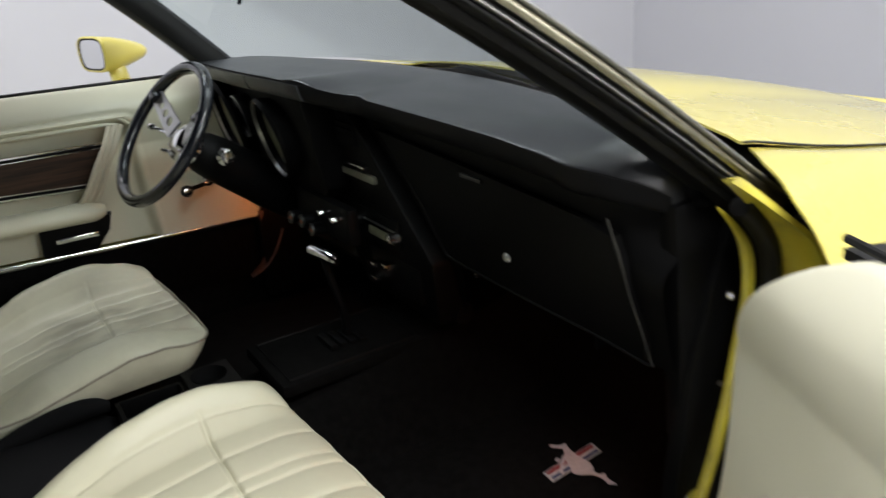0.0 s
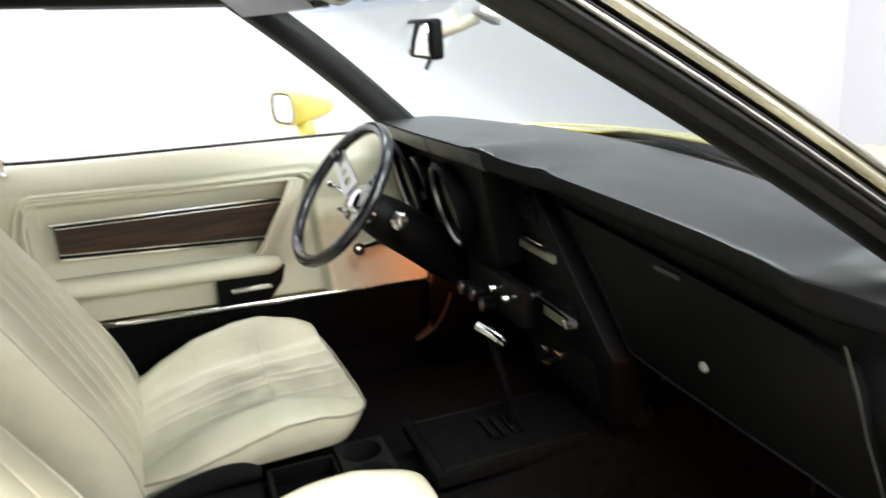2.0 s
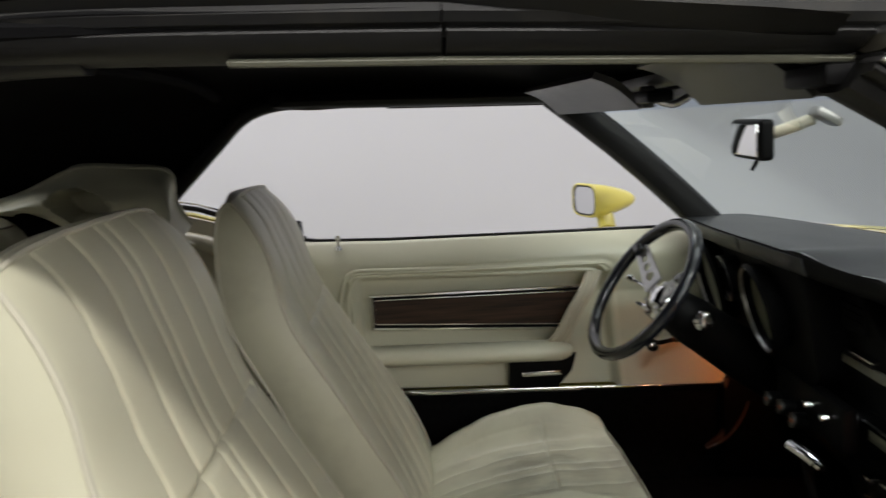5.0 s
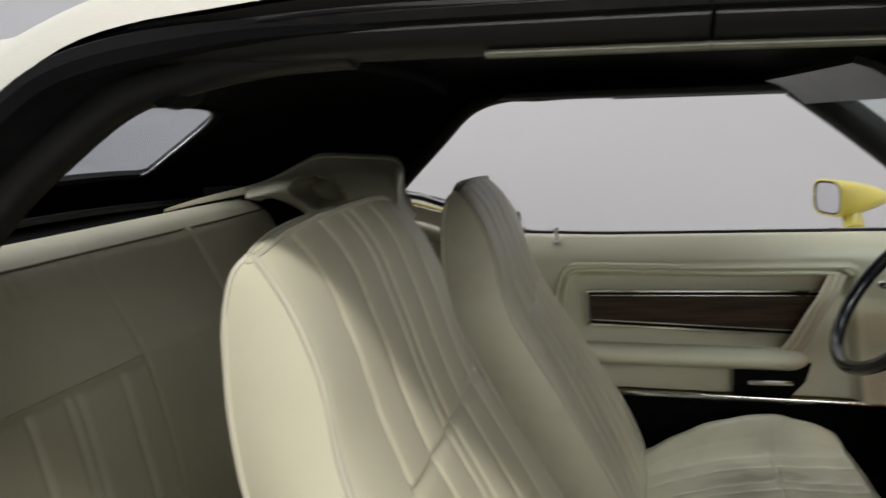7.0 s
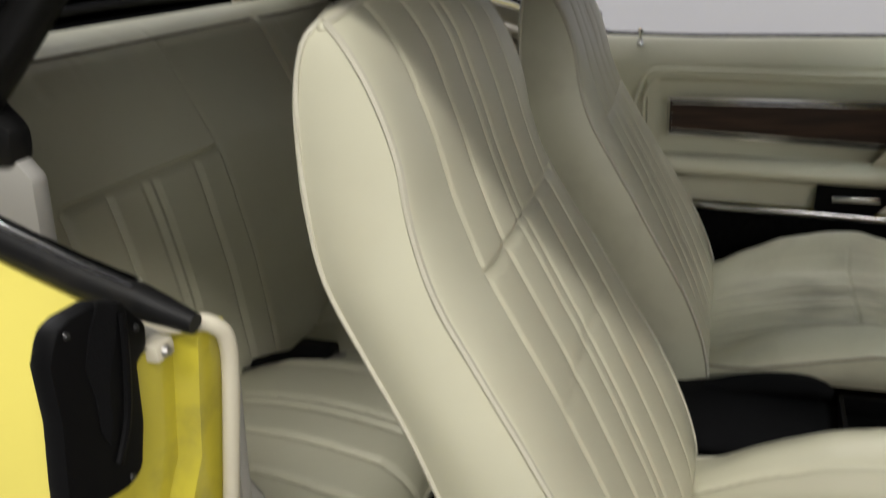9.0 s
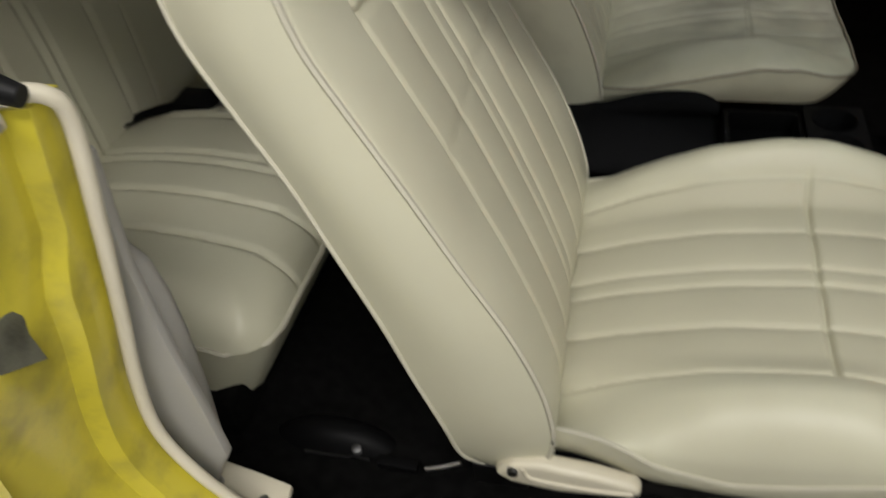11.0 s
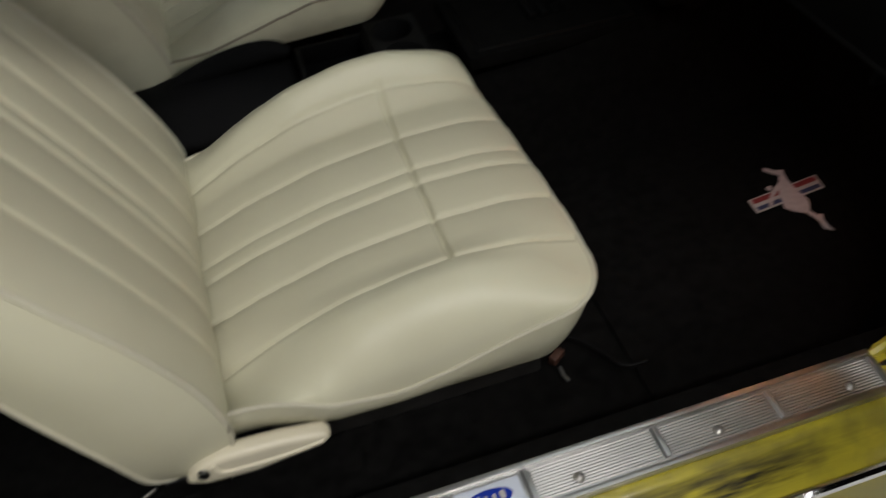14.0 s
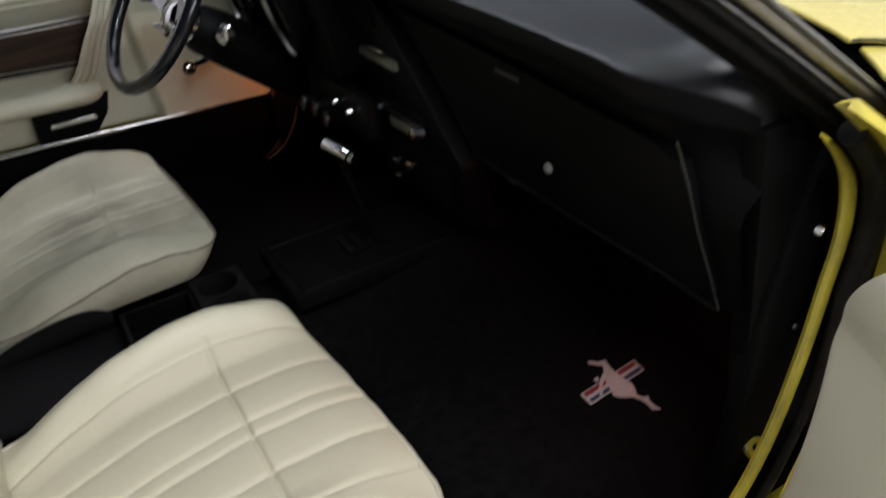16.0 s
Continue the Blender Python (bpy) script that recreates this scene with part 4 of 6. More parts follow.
def front_seat(dx, yc, wear, mat, insert, label, twist=0.0, lower=0.0, recline=0.0, pipe=SEAM, pipes=PIPE_Z, near_drop=-0.034, skirt=((0.5, 0.332), (1.1, 0.332)), lean=0.0):
    seat = thing("front_seat", (0.8 + dx, yc, 0.25), label, "car seat", "front seats")
    o = Vector((dx, yc, 0))

    def drop(u, v):
        return lower * u + lean * 0.5 * (1 + v) * smooth(u, 0.55, 0.95)

    def front(u, v, w=0.0):
        return back_front(u, v, w, twist) - Vector((0, 0, drop(u, v)))

    def top_fn(u, v):
        x = 0.555 + 0.530 * (1 - (1 - u) ** 1.5)
        y = (2 * v - 1) * half_width(x)
        return o + Vector((x - 0.022 * u**6 * v**2, y, cushion_z(x, y, wear, pipes, near_drop)))

    cushion = part("cushion", sheet(top_fn, 170, 210), mat, seat, "", 60)
    two_tone(cushion, insert, lambda c: abs(c.y - yc) < 0.165)
    ring = [(top_fn(u / 40, 0) - o) for u in range(0, 41)] + [(top_fn(1, v / 20) - o) for v in range(1, 21)] + [(top_fn(1 - u / 40, 1) - o) for u in range(1, 41)]

    def skirt_fn(u, v):
        p = ring[min(int(round(u * (len(ring) - 1))), len(ring) - 1)]
        q = Vector((0.80 + (p.x - 0.80) * (1 - 0.10 * v), p.y * (1 - 0.06 * v), p.z + (lerp(skirt, p.x) - p.z) * v))
        out = 0.006 * math.sin(math.pi * v)
        return o + q + Vector((0, out if p.y > 0.1 else -out if p.y < -0.1 else 0, 0))

    part("skirt", sheet(skirt_fn, len(ring) - 1, 8), mat, cushion)
    part("piping", tube([o + p + Vector((0, 0, 0.001)) for p in ring], 0.0032 if pipe is SEAM else 0.0022, 6), pipe, cushion)
    part("seat_pan", box(0.60 + dx, yc - 0.22, 0.285, 0.99 + dx, yc + 0.22, 0.330, 0.01), BLACK_PLASTIC, seat)
    for y in (-0.19, 0.19):
        rail = part("seat_rail", box(0.56 + dx, yc + y - 0.018, 0.243, 1.02 + dx, yc + y + 0.018, 0.287, 0.004), STEEL, seat, "dull steel seat rail")
        part("rail_bolt", lathe([(0, 0.008), (0.008, 0.007), (0.008, 0)], (1.0 + dx, yc + y, 0.287), (0, 0, 1), 8), STEEL, rail)

    o = Vector((dx + recline, yc, 0))
    backrest = part("backrest", sheet(lambda u, v: o + front(u, 2 * v - 1, wear), 170, 200), mat, seat, "", 60)
    two_tone(backrest, insert, lambda c: abs(c.y - yc) < 0.164)

    def side_fn(sign):
        def fn(u, v):
            f = front(u, sign)
            xf, zf, xr, zr, hw = back_row(u)
            r = Vector((xr - twist * 0.3 * (1 + sign) * min(1.0, 1.6 * u), sign * hw * 0.985, zr - drop(u, sign)))
            return o + f.lerp(r, v) + Vector((0, sign * 0.012 * math.sin(math.pi * v) * math.sin(math.pi * min(1, u + 0.06)), 0))

        return fn

    for sign in (-1, 1):
        part("side_panel", sheet(side_fn(sign), 48, 8), mat, backrest)
        part("front_piping", tube([side_fn(sign)(k / 60, 0.0) for k in range(61)], 0.0034, 6), SEAM, backrest)
        part("rear_piping", tube([side_fn(sign)(k / 60, 1.0) for k in range(61)], 0.0032, 6), SEAM, backrest)

    def rear_fn(u, v):
        xf, zf, xr, zr, hw = back_row(u)
        s = 2 * v - 1
        return o + Vector((xr - 0.012 * (1 - s * s) - twist * 0.3 * (1 + s) * min(1.0, 1.6 * u), s * hw * 0.985, zr - drop(u, s) + 0.014 * (1 - s**4) * max(0.0, (u - 0.75) * 4) ** 1.5))

    part("rear_panel", sheet(rear_fn, 30, 12), mat, backrest)

    def cap_fn(u, v):
        return front(1.0, 2 * u - 1).lerp(rear_fn(1.0, u) - o, v) + o + Vector((0, 0, 0.004 * math.sin(math.pi * v)))

    part("top_cap", sheet(cap_fn, 40, 4), mat, backrest)
    for sign in (-1, 1):
        part("piping_end", lathe([(0, 0.007), (0.005, 0.005), (0.007, 0), (0.005, -0.005), (0, -0.007)], tuple(o + front(1.0, sign * 0.985) + Vector((-0.006, 0, -0.005))), (0, 0, 1), 12), mat, backrest)
    part("top_piping", tube([cap_fn(k / 40, 0.0) for k in range(41)], 0.0036, 6), SEAM, backrest)
    part("top_piping", tube([cap_fn(k / 40, 1.0) for k in range(41)], 0.0034, 6), SEAM, backrest)
    part("foot", sheet(lambda u, v: o + front(0.0, 2 * u - 1).lerp(rear_fn(0.0, u) - o, v), 20, 3), mat, backrest)
    # hinge covers and lever
    for sign in (-1, 1):
        cover = [(0.562, 0.332), (0.582, 0.354), (0.615, 0.362), (0.680, 0.357), (0.728, 0.347), (0.736, 0.335), (0.720, 0.324), (0.64, 0.313), (0.584, 0.318)]
        hinge = part("hinge_cover", prism([(x + dx, yc + sign * 0.246, z) for x, z in cover], (0, sign * 0.024, 0), 0.009, 3), CREAM_PLASTIC, seat, "cream plastic hinge cover")
        rim = smooth_path([(x + dx, yc + sign * 0.270, z) for x, z in ((0.598, 0.353), (0.603, 0.340), (0.618, 0.334), (0.675, 0.332), (0.724, 0.337))])
        part("cover_rim", tube(rim, 0.0030, 8, up=(0, 1, 0)), CREAM_PLASTIC, hinge, "raised rim of the cover")
        part("cover_screw", lathe([(0, 0.004), (0.006, 0.003), (0.007, -0.003)], (0.586 + dx, yc + sign * 0.271, 0.344), (0, sign, 0), 12), DARK_STEEL, hinge)
        part("recliner", box(0.53 + dx, yc + sign * 0.235 - 0.006, 0.262, 0.60 + dx, yc + sign * 0.235 + 0.006, 0.30, 0.004), DARK_STEEL, hinge)
    return seat


front_seat(0.0, -0.372, 0.25, CREAM, CREAM_INSERT, "cream vinyl high-back bucket seat with stitched channels", 0.047)
front_seat(-0.048, 0.362, 1.0, CREAM_WORN, CREAM_WORN, "creased and soiled cream vinyl high-back driver's seat", 0.060, 0.016, 0.041, DARK_SEAM, DRIVER_PIPE_Z, -0.012, DRIVER_SKIRT, 0.016)

# ---- rear seat ----
rear = thing("rear_seat", (0.0, 0.0, 0.25), "cream vinyl rear bench seat with stitched channels", "car seat")
REAR_LINES = (0.07, 0.145, 0.248, 0.270, 0.345, 0.430)


def rear_back_fn(u, v):
    y = (2 * v - 1) * 0.60
    z = 0.42 + 0.65 * u
    x = -0.25 - (min(z, 1.03) - 0.84) * 0.40
    roll = max(0.0, u - 0.90) / 0.10
    x -= 0.07 * roll**2
    z -= 0.018 * roll**3
    x -= 0.20 * max(0.0, 0.84 - z)
    a = abs(y) if y < 0 else y - 0.17
    near = max(crease(a - 0.07), (1.0 if z < 0.838 else 0.25) * crease(a - 0.43))
    if 0.07 < a < 0.43:
        near = max(near, 1.5 * crease(z - 0.838))
        if z < 0.838:
            near = max([near] + [crease(a - line) for line in REAR_LINES])
        else:
            near = max([near] + [0.35 * crease(a - line, 0.012) for line in REAR_LINES[1:-1]] if z > 0.97 else [near])
    x += 0.016 * (1 - (abs(y) / 0.62) ** 4) + 0.004 * (1 - near) - 0.005 * near + 0.03 * math.sin(math.pi * u) * (1 if a > 0.07 else 0.8)
    x += 0.003 * noise.noise(Vector((y * 6, z * 8, 9.0)))
    return Vector((x, y, z))


rback = part("backrest", sheet(rear_back_fn, 110, 220), CREAM, rear, "", 60)
part("piping", tube([rear_back_fn(0.93, k / 60) + Vector((0.001, 0, 0)) for k in range(61)], 0.0024, 6), DARK_SEAM, rback)
part("core", box(-0.50, -0.60, 0.40, -0.40, 0.60, 1.00, 0.02), CARPET, rear)
part("top_roll", thick(lambda u, v: Vector((-0.385 - 0.10 * u, (2 * v - 1) * 0.60, 1.050 - 0.012 * u * u)), 4, 12, (0, 0, -0.03)), CREAM, rback)


def rear_cushion_fn(u, v):
    x = -0.20 + 0.465 * u
    y = (2 * v - 1) * 0.588
    a = abs(y)
    z = 0.415 + 0.065 * math.sin(math.pi * (0.12 + 0.62 * u)) - 0.06 * max(0.0, 1 - (0.02 + abs(a)) / 0.16) ** 1
    edge = min(0.588 - a, (1 - u) * 0.465)
    if edge < 0.07:
        z -= 0.055 * (1 - math.sqrt(max(0.0, 1 - (1 - edge / 0.07) ** 2)))
    near = max([crease(a - line - 0.03 * u) for line in REAR_LINES])
    z += 0.004 * (1 - near) - 0.006 * near
    corner = max(0.0, a - 0.525) / 0.063
    return Vector((x - 0.055 * u**3 * (1 - math.sqrt(max(0.0, 1 - min(1.0, corner) ** 2))), y, z))


rcush = part("cushion", sheet(rear_cushion_fn, 90, 220), CREAM, rear, "", 60)
lip = [rear_cushion_fn(k / 20, 0) for k in range(0, 20)] + [rear_cushion_fn(1, k / 40) for k in range(41)] + [rear_cushion_fn(1 - k / 20, 1) for k in range(1, 21)]
part("piping", tube(lip, 0.0042, 6), SEAM, rcush)
part("skirt", sheet(lambda u, v: Vector((lip[int(round(u * (len(lip) - 1)))].x - 0.08 * v, lip[int(round(u * (len(lip) - 1)))].y * (1 - 0.03 * v), lip[int(round(u * (len(lip) - 1)))].z * (1 - v) + 0.235 * v)), len(lip) - 1, 6), CREAM, rcush)
part("base", box(-0.30, -0.60, 0.22, 0.20, 0.60, 0.32, 0.01), CARPET, rear)
for side in (-1, 1):
    # buckle and webbing made larger to darken the crevice in place of shade
    buckle = thing("seat_belt_buckle", (-0.02, side * 0.10, 0.43), "black seat belt buckle and webbing, oversized to carry the crevice shade", "seat belt", "rear seat belts")
    part("webbing", thick(lambda u, v: Vector((-0.165 + 0.10 * u, side * (0.175 - 0.07 * u) + 0.048 * (v - 0.5), 0.452 + 0.016 * math.sin(2.2 * u) + 0.004 * math.sin(9 * v + 4 * u))), 10, 6, (0, 0, 0.003)), BLACK_PLASTIC, buckle)
    part("buckle", box(-0.085, side * 0.105 - 0.030, 0.456, -0.010, side * 0.105 + 0.030, 0.482, 0.007), BLACK_PLASTIC, buckle)
    part("tongue", box(-0.012, side * 0.105 - 0.012, 0.466, 0.012, side * 0.105 + 0.012, 0.470, 0.001), STEEL, buckle, "dull steel tongue")


# cream well cover bunched up behind the rear seat
def well_fn(u, v):
    base = [(-0.352, 0.59, 1.080), (-0.277, 0.58, 1.098), (-0.178, 0.58, 1.138), (-0.133, 0.58, 1.151), (-0.03, 0.58, 1.143), (0.062, 0.58, 1.125), (0.071, 0.58, 1.062), (0.10, 0.58, 1.0)]
    p = smooth_path(base, 6)
    k = u * (len(p) - 1)
    i = min(int(k), len(p) - 2)
    q = p[i].lerp(p[i + 1], k - i)
    g = smooth(u, 0.0, 0.42)
    foot = Vector((q.x * 0.96 + 0.01 + 0.05 * (1 - g), 0.52 + 0.05 * u, 0.955 + (q.z - 0.985) * (1 - g)))
    r = q.lerp(foot, v)
    hollow = max(0.0, 1 - ((r.x + 0.125) / 0.062) ** 2 - ((r.z - 1.066 + 0.25 * (r.x + 0.125)) / 0.036) ** 2)
    r = r + Vector((0, 0.085 * min(1.0, 2.2 * hollow), 0.006 * hollow))
    fold = 0.014 * math.sin(9 * u + 5 * v) * math.sin(math.pi * v) + 0.015 * noise.noise(Vector((u * 5, v * 4, 2)))
    return r + Vector((0, fold - 0.05 * math.sin(math.pi * v), 0.01 * math.sin(12 * u) * v))


well_cover = thing("top_well_cover", (-0.10, 0.55, 1.0), "cream vinyl top well cover, bunched up behind the rear seat", "cover")
part("cover", thick(well_fn, 72, 44, (-0.004, 0.008, 0.004)), CREAM, well_cover)
part("hem", tube([well_fn(k / 48, 0.02) for k in range(49)], 0.004, 8), CREAM, well_cover, "stitched hem")
part("well_strip", tube(smooth_path([(-0.46, -0.66, 1.050), (-0.48, 0.0, 1.075), (-0.46, 0.55, 1.058), (-0.32, 0.60, 1.055)]), 0.008, 6), BLACK_PLASTIC, car)
part("well_flap", thick(lambda u, v: Vector((-0.46 + 0.10 * u**1.5 + 0.022 * v * u, 0.39 + 0.21 * u, 1.053 + 0.030 * u - 0.010 * v * (0.3 + u))), 12, 3, (0, 0, -0.004)), CREAM_PLASTIC, car, "cream vinyl flap edge")
part("well_side", box(-0.50, 0.615, 0.88, -0.04, 0.635, 1.085, 0.01), HEADLINER, car, "black lining at the side of the top well")
part("package_shelf", box(-0.95, -0.73, 0.93, -0.46, 0.73, 1.03, 0.01), HEADLINER, car, "black well behind the rear seat")


# ---- doors ----
def car_door(name, side, turn, label):
    """side 1: driver's door. The door is laid out closed, then swung by turn degrees on its hinge."""
    hinge = Vector((1.46, side * 0.84, 0.0)) if side > 0 else Vector((1.494, side * 0.832, 0.0))
    door = thing(name, hinge + Vector((0, 0, 0.30)), label, "car door", "car doors")
    swing = Matrix.Translation(hinge) @ Matrix.Rotation(radians(turn), 4, "Z") @ Matrix.Translation(-Vector((1.46, side * 0.84, 0.0))) @ Matrix.Diagonal((1, side, 1, 1))

    def add(n, bm, mat, parent=door, tag="", angle=40):
        return part(n, moved(bm, swing), mat, parent, tag, angle)

    # outer skin
    def skin(u, v):
        x = 0.29 + (1.06 if side > 0 else 0.98) * u
        top = belt(x) - (0.018 if side > 0 else 0.045) - 0.03 * max(0.0, (x - 1.26) / 0.16)
        y = lerp(((0.0, 0.825), (0.1, 0.865), (0.3, 0.925), (0.6, 0.94), (1.0, 0.88)), v)
        return Vector((x, y, top + (0.24 - top) * v))

    add("outer_panel", thick(skin, 20, 14, (0, -0.012, 0)), YELLOW, door, "glossy yellow outer panel")
    add("door_edge", prism([(1.355, 0.750, 0.30), (1.335, 0.750, 0.80), (1.32, 0.83, 0.80), (1.345, 0.84, 0.70), (1.355, 0.84, 0.40), (1.355, 0.83, 0.30)], (0.012, 0, 0), 0.003), YELLOW_WORN, door)
    add("rear_edge", prism([(0.295, 0.735, 0.40), (0.295, 0.735, 0.90), (0.295, 0.82, 0.90), (0.295, 0.92, 0.75), (0.295, 0.925, 0.40), (0.295, 0.88, 0.30)], (0.02, 0, 0), 0.004), YELLOW_WORN, door)
    add("door_bottom", box(0.30, 0.74, 0.29, 1.45, 0.88, 0.31, 0.004), YELLOW_WORN, door)

    # padded inner panel with the recess round the armrest
    def inner(u, v):
        x = 0.305 + (1.055 if side > 0 else 1.075) * u
        reach = 0.182 if side < 0 else 0.101
        z0 = belt(x) - 0.012 - (0.225 if side < 0 else 0.09) * (1 - max(0.0, 1 - (max(0.0, x - (1.3601 if side > 0 else 1.3801) + reach) / reach) ** 1.7) ** 0.6)
        z = z0 + ((0.512 if side > 0 else 0.468) - z0) * v
        z -= 0.036 * (u - 0.5) * (v > 0.99)
        y = 0.715 - 0.020 * math.sin(math.pi * min(1.0, (belt(x) - z) / 0.16)) + 0.034 * max(0.0, 1 - (belt(x) - z) / 0.075) ** 1.6
        dx = max(0.0, 0.455 - x, x - 1.055)
        dz = max(0.0, z - 0.812 + 0.02 * (x - 0.5))
        d = math.hypot(dx, dz)
        inside = 1 - min(1.0, d / 0.018)
        if z < 0.812 or d < 0.02:
            y += 0.026 * inside * inside * (3 - 2 * inside)
        y -= 0.007 * (crease(d - 0.024, 0.005) - 0.7 * crease(d - 0.034, 0.004)) * (1 if x < 1.06 else max(0, 1 - (x - 1.06) / 0.03))
        end = min(1.0, max(0.0, ((1.360 if side > 0 else 1.380) - x) / 0.012), max(0.0, (x - 0.305) / 0.02))
        return Vector((x + 0.03 * u * v * v, y + 0.02 * (1 - end) ** 2, z))

    panel = add("inner_panel", thick(inner, 150, 70, (0, 0.02, 0)), CREAM_PANEL, door, "padded cream vinyl inner panel", 60)
    # wood inlay with double bright trim
    wood = [(0.484, 0.769), (0.484, 0.700), (0.960, 0.672), (1.005, 0.762)]
    add("wood_inlay", prism([(x, 0.709, z) for x, z in wood], (0, 0.034, 0)), WOOD, panel, "dark walnut inlay")
    trim = [(0.478, 0.775), (0.478, 0.693), (0.962, 0.665), (1.012, 0.768)]
    add("inlay_bead", tube([(x + (0.010 if k < 2 else -0.008), 0.7082, z + (-0.0105 if k in (0, 3) else 0.0105)) for k, (x, z) in enumerate(trim)], 0.0018, 6, closed=True, up=(0, 1, 0)), CHROME, panel)
    add("inlay_trim", tube([(x, 0.709, z) for x, z in trim], 0.0042, 6, closed=True, up=(0, 1, 0)), CHROME, panel, "bright chrome bead round the inlay")
    add("inlay_gap", tube([(x + (0.006 if k < 2 else -0.004), 0.7075, z + (-0.006 if k in (0, 3) else 0.006)) for k, (x, z) in enumerate(trim)], 0.0022, 6, closed=True, up=(0, 1, 0)), BLACK_PLASTIC, panel)

    # rolled bead round the recess
    outer_bead = [(0.418, 0.640), (0.416, 0.699), (0.401, 0.742), (0.412, 0.793), (0.423, 0.825), (0.440, 0.840), (0.476, 0.844), (0.623, 0.838), (0.815, 0.831), (1.019, 0.827), (1.052, 0.820), (1.066, 0.806)]
    inner_bead = [(0.428, 0.640), (0.425, 0.72), (0.426, 0.777), (0.441, 0.815), (0.455, 0.826), (0.485, 0.829), (0.62, 0.824), (0.813, 0.816), (1.018, 0.812), (1.04, 0.800)]
    for bead in (outer_bead, inner_bead):
        mid = [(x, 0.695, z) for x, z in bead]
        add("rolled_bead", tube(smooth_path(mid, 4), 0.0052, 8, up=(0, 1, 0)), CREAM_PANEL, panel)
    # armrest
    def arm(u, v):
        x = 0.42 + 0.55 * u
        a = 2 * math.pi * v
        w = 0.040 * (1 - max(0.0, (u - 0.93) / 0.07) ** 2 * 0.6)
        h = 0.025 * (1 - max(0.0, (u - 0.93) / 0.07) ** 2 * 0.5)
        return Vector((x, 0.686 + w * math.cos(a), 0.629 - 0.016 * u + h * math.sin(a)))

    rest = add("armrest", sheet(arm, 40, 18, closed_v=True), CREAM_PANEL, panel, "padded cream armrest")
    add("armrest_base", prism([(0.42, 0.706, 0.618), (0.965, 0.706, 0.602), (0.965, 0.706, 0.575), (0.42, 0.706, 0.595)], (0, 0.02, 0), 0.005), CREAM_PANEL, panel)
    for k in range(3):
        o = 0.013 * k
        pull = smooth_path([(0.915 + 1.3 * o, 0.688, 0.634), (0.936 + 1.2 * o, 0.674, 0.66), (0.970 + o, 0.670, 0.72), (0.998 + o, 0.672, 0.765), (1.022 + o, 0.688, 0.808)])
        add("pull_rib", tube(pull, 0.0068, 8), CREAM_PLASTIC, panel, "ribbed cream door pull")
    # latch pocket with its handle
    cup = add("latch_pocket", prism([(0.815, 0.700, 0.588), (0.985, 0.700, 0.600), (0.972, 0.700, 0.555), (0.935, 0.700, 0.512), (0.812, 0.700, 0.520)], (0, 0.012, 0), 0.004), BLACK_PLASTIC, panel, "black latch pocket")
    add("latch_lip", tube([(0.818, 0.697, 0.586), (0.980, 0.697, 0.597)], 0.005, 6), BLACK_PLASTIC, panel)
    add("latch_handle", box(0.845, 0.685, 0.549, 0.945, 0.698, 0.562, 0.004), CHROME, panel, "chrome latch handle")
    # lower carpet and chrome strip
    low = 0.0 if side > 0 else 0.044
    add("kick_carpet", prism([(0.31, 0.735, 0.525 - low), (1.385, 0.735, 0.486 - low), (1.385, 0.735, 0.33), (0.35, 0.735, 0.33)], (0, -0.018, 0), 0.004), CARPET, door, "black carpet along the lower door")
    add("chrome_strip", tube([(0.31, 0.708, 0.527 - low), (1.385 if side > 0 else 1.405, 0.708, 0.489 - low)], 0.0065, 8, flat=1.3), CHROME, door, "bright chrome strip")
    # window crank
    crank = add("window_crank", tube(smooth_path([(1.232, 0.700, 0.628), (1.222, 0.682, 0.626), (1.195, 0.676, 0.622), (1.165, 0.674, 0.620)] if side > 0 else [(1.275, 0.706, 0.595), (1.285, 0.700, 0.575), (1.295, 0.700, 0.55), (1.300, 0.700, 0.53)]), 0.0065, 8, flat=1.3), CHROME, door, "chrome window crank")
    add("crank_knob", lathe([(0, 0.03), (0.013, 0.028), (0.016, 0.018), (0.012, 0.004), (0.009, 0)], (1.165, 0.674, 0.620) if side > 0 else (1.300, 0.700, 0.53), (0, -1, 0), 16), BLACK_PLASTIC, crank, "black crank knob")
    add("knob_cap", lathe([(0, 0.034), (0.008, 0.033), (0.0105, 0.029), (0.010, 0.026)], (1.165, 0.674, 0.620) if side > 0 else (1.300, 0.700, 0.53), (0, -1, 0), 16), CHROME if side > 0 else BLACK_PLASTIC, crank, "cap of the knob")
    add("crank_boss", lathe([(0, 0.022), (0.016, 0.02), (0.022, 0.0)], (1.232, 0.712, 0.628) if side > 0 else (1.275, 0.716, 0.595), (0, -1, 0), 18), CHROME, crank)
    # belt line
    xs = [0.30 + 0.0480 * k for k in range(21)]
    add("belt_seal", tube([(x, 0.750, belt(x) - 0.009) for x in xs], 0.0042, 8), RUBBER, door, "black felt window seal")
    add("belt_trim", tube([(x, 0.815, belt(x) - 0.018) for x in xs], 0.0055, 8), CHROME, door, "bright belt molding")
    add("belt_cap", thick(lambda u, v: Vector((0.30 + 0.965 * u, 0.752 + 0.063 * v, belt(0.30 + 0.965 * u) - 0.020)), 20, 3, (0, 0, -0.01)), RAIL, door)
    pin = add("lock_pin", lathe([(0, 0.034), (0.0052, 0.033), (0.006, 0.027), (0.0042, 0.022), (0.0040, 0.0)], (0.409, 0.722, 0.900), (0, 0, 1), 12), CHROME, door, "chrome lock pin")
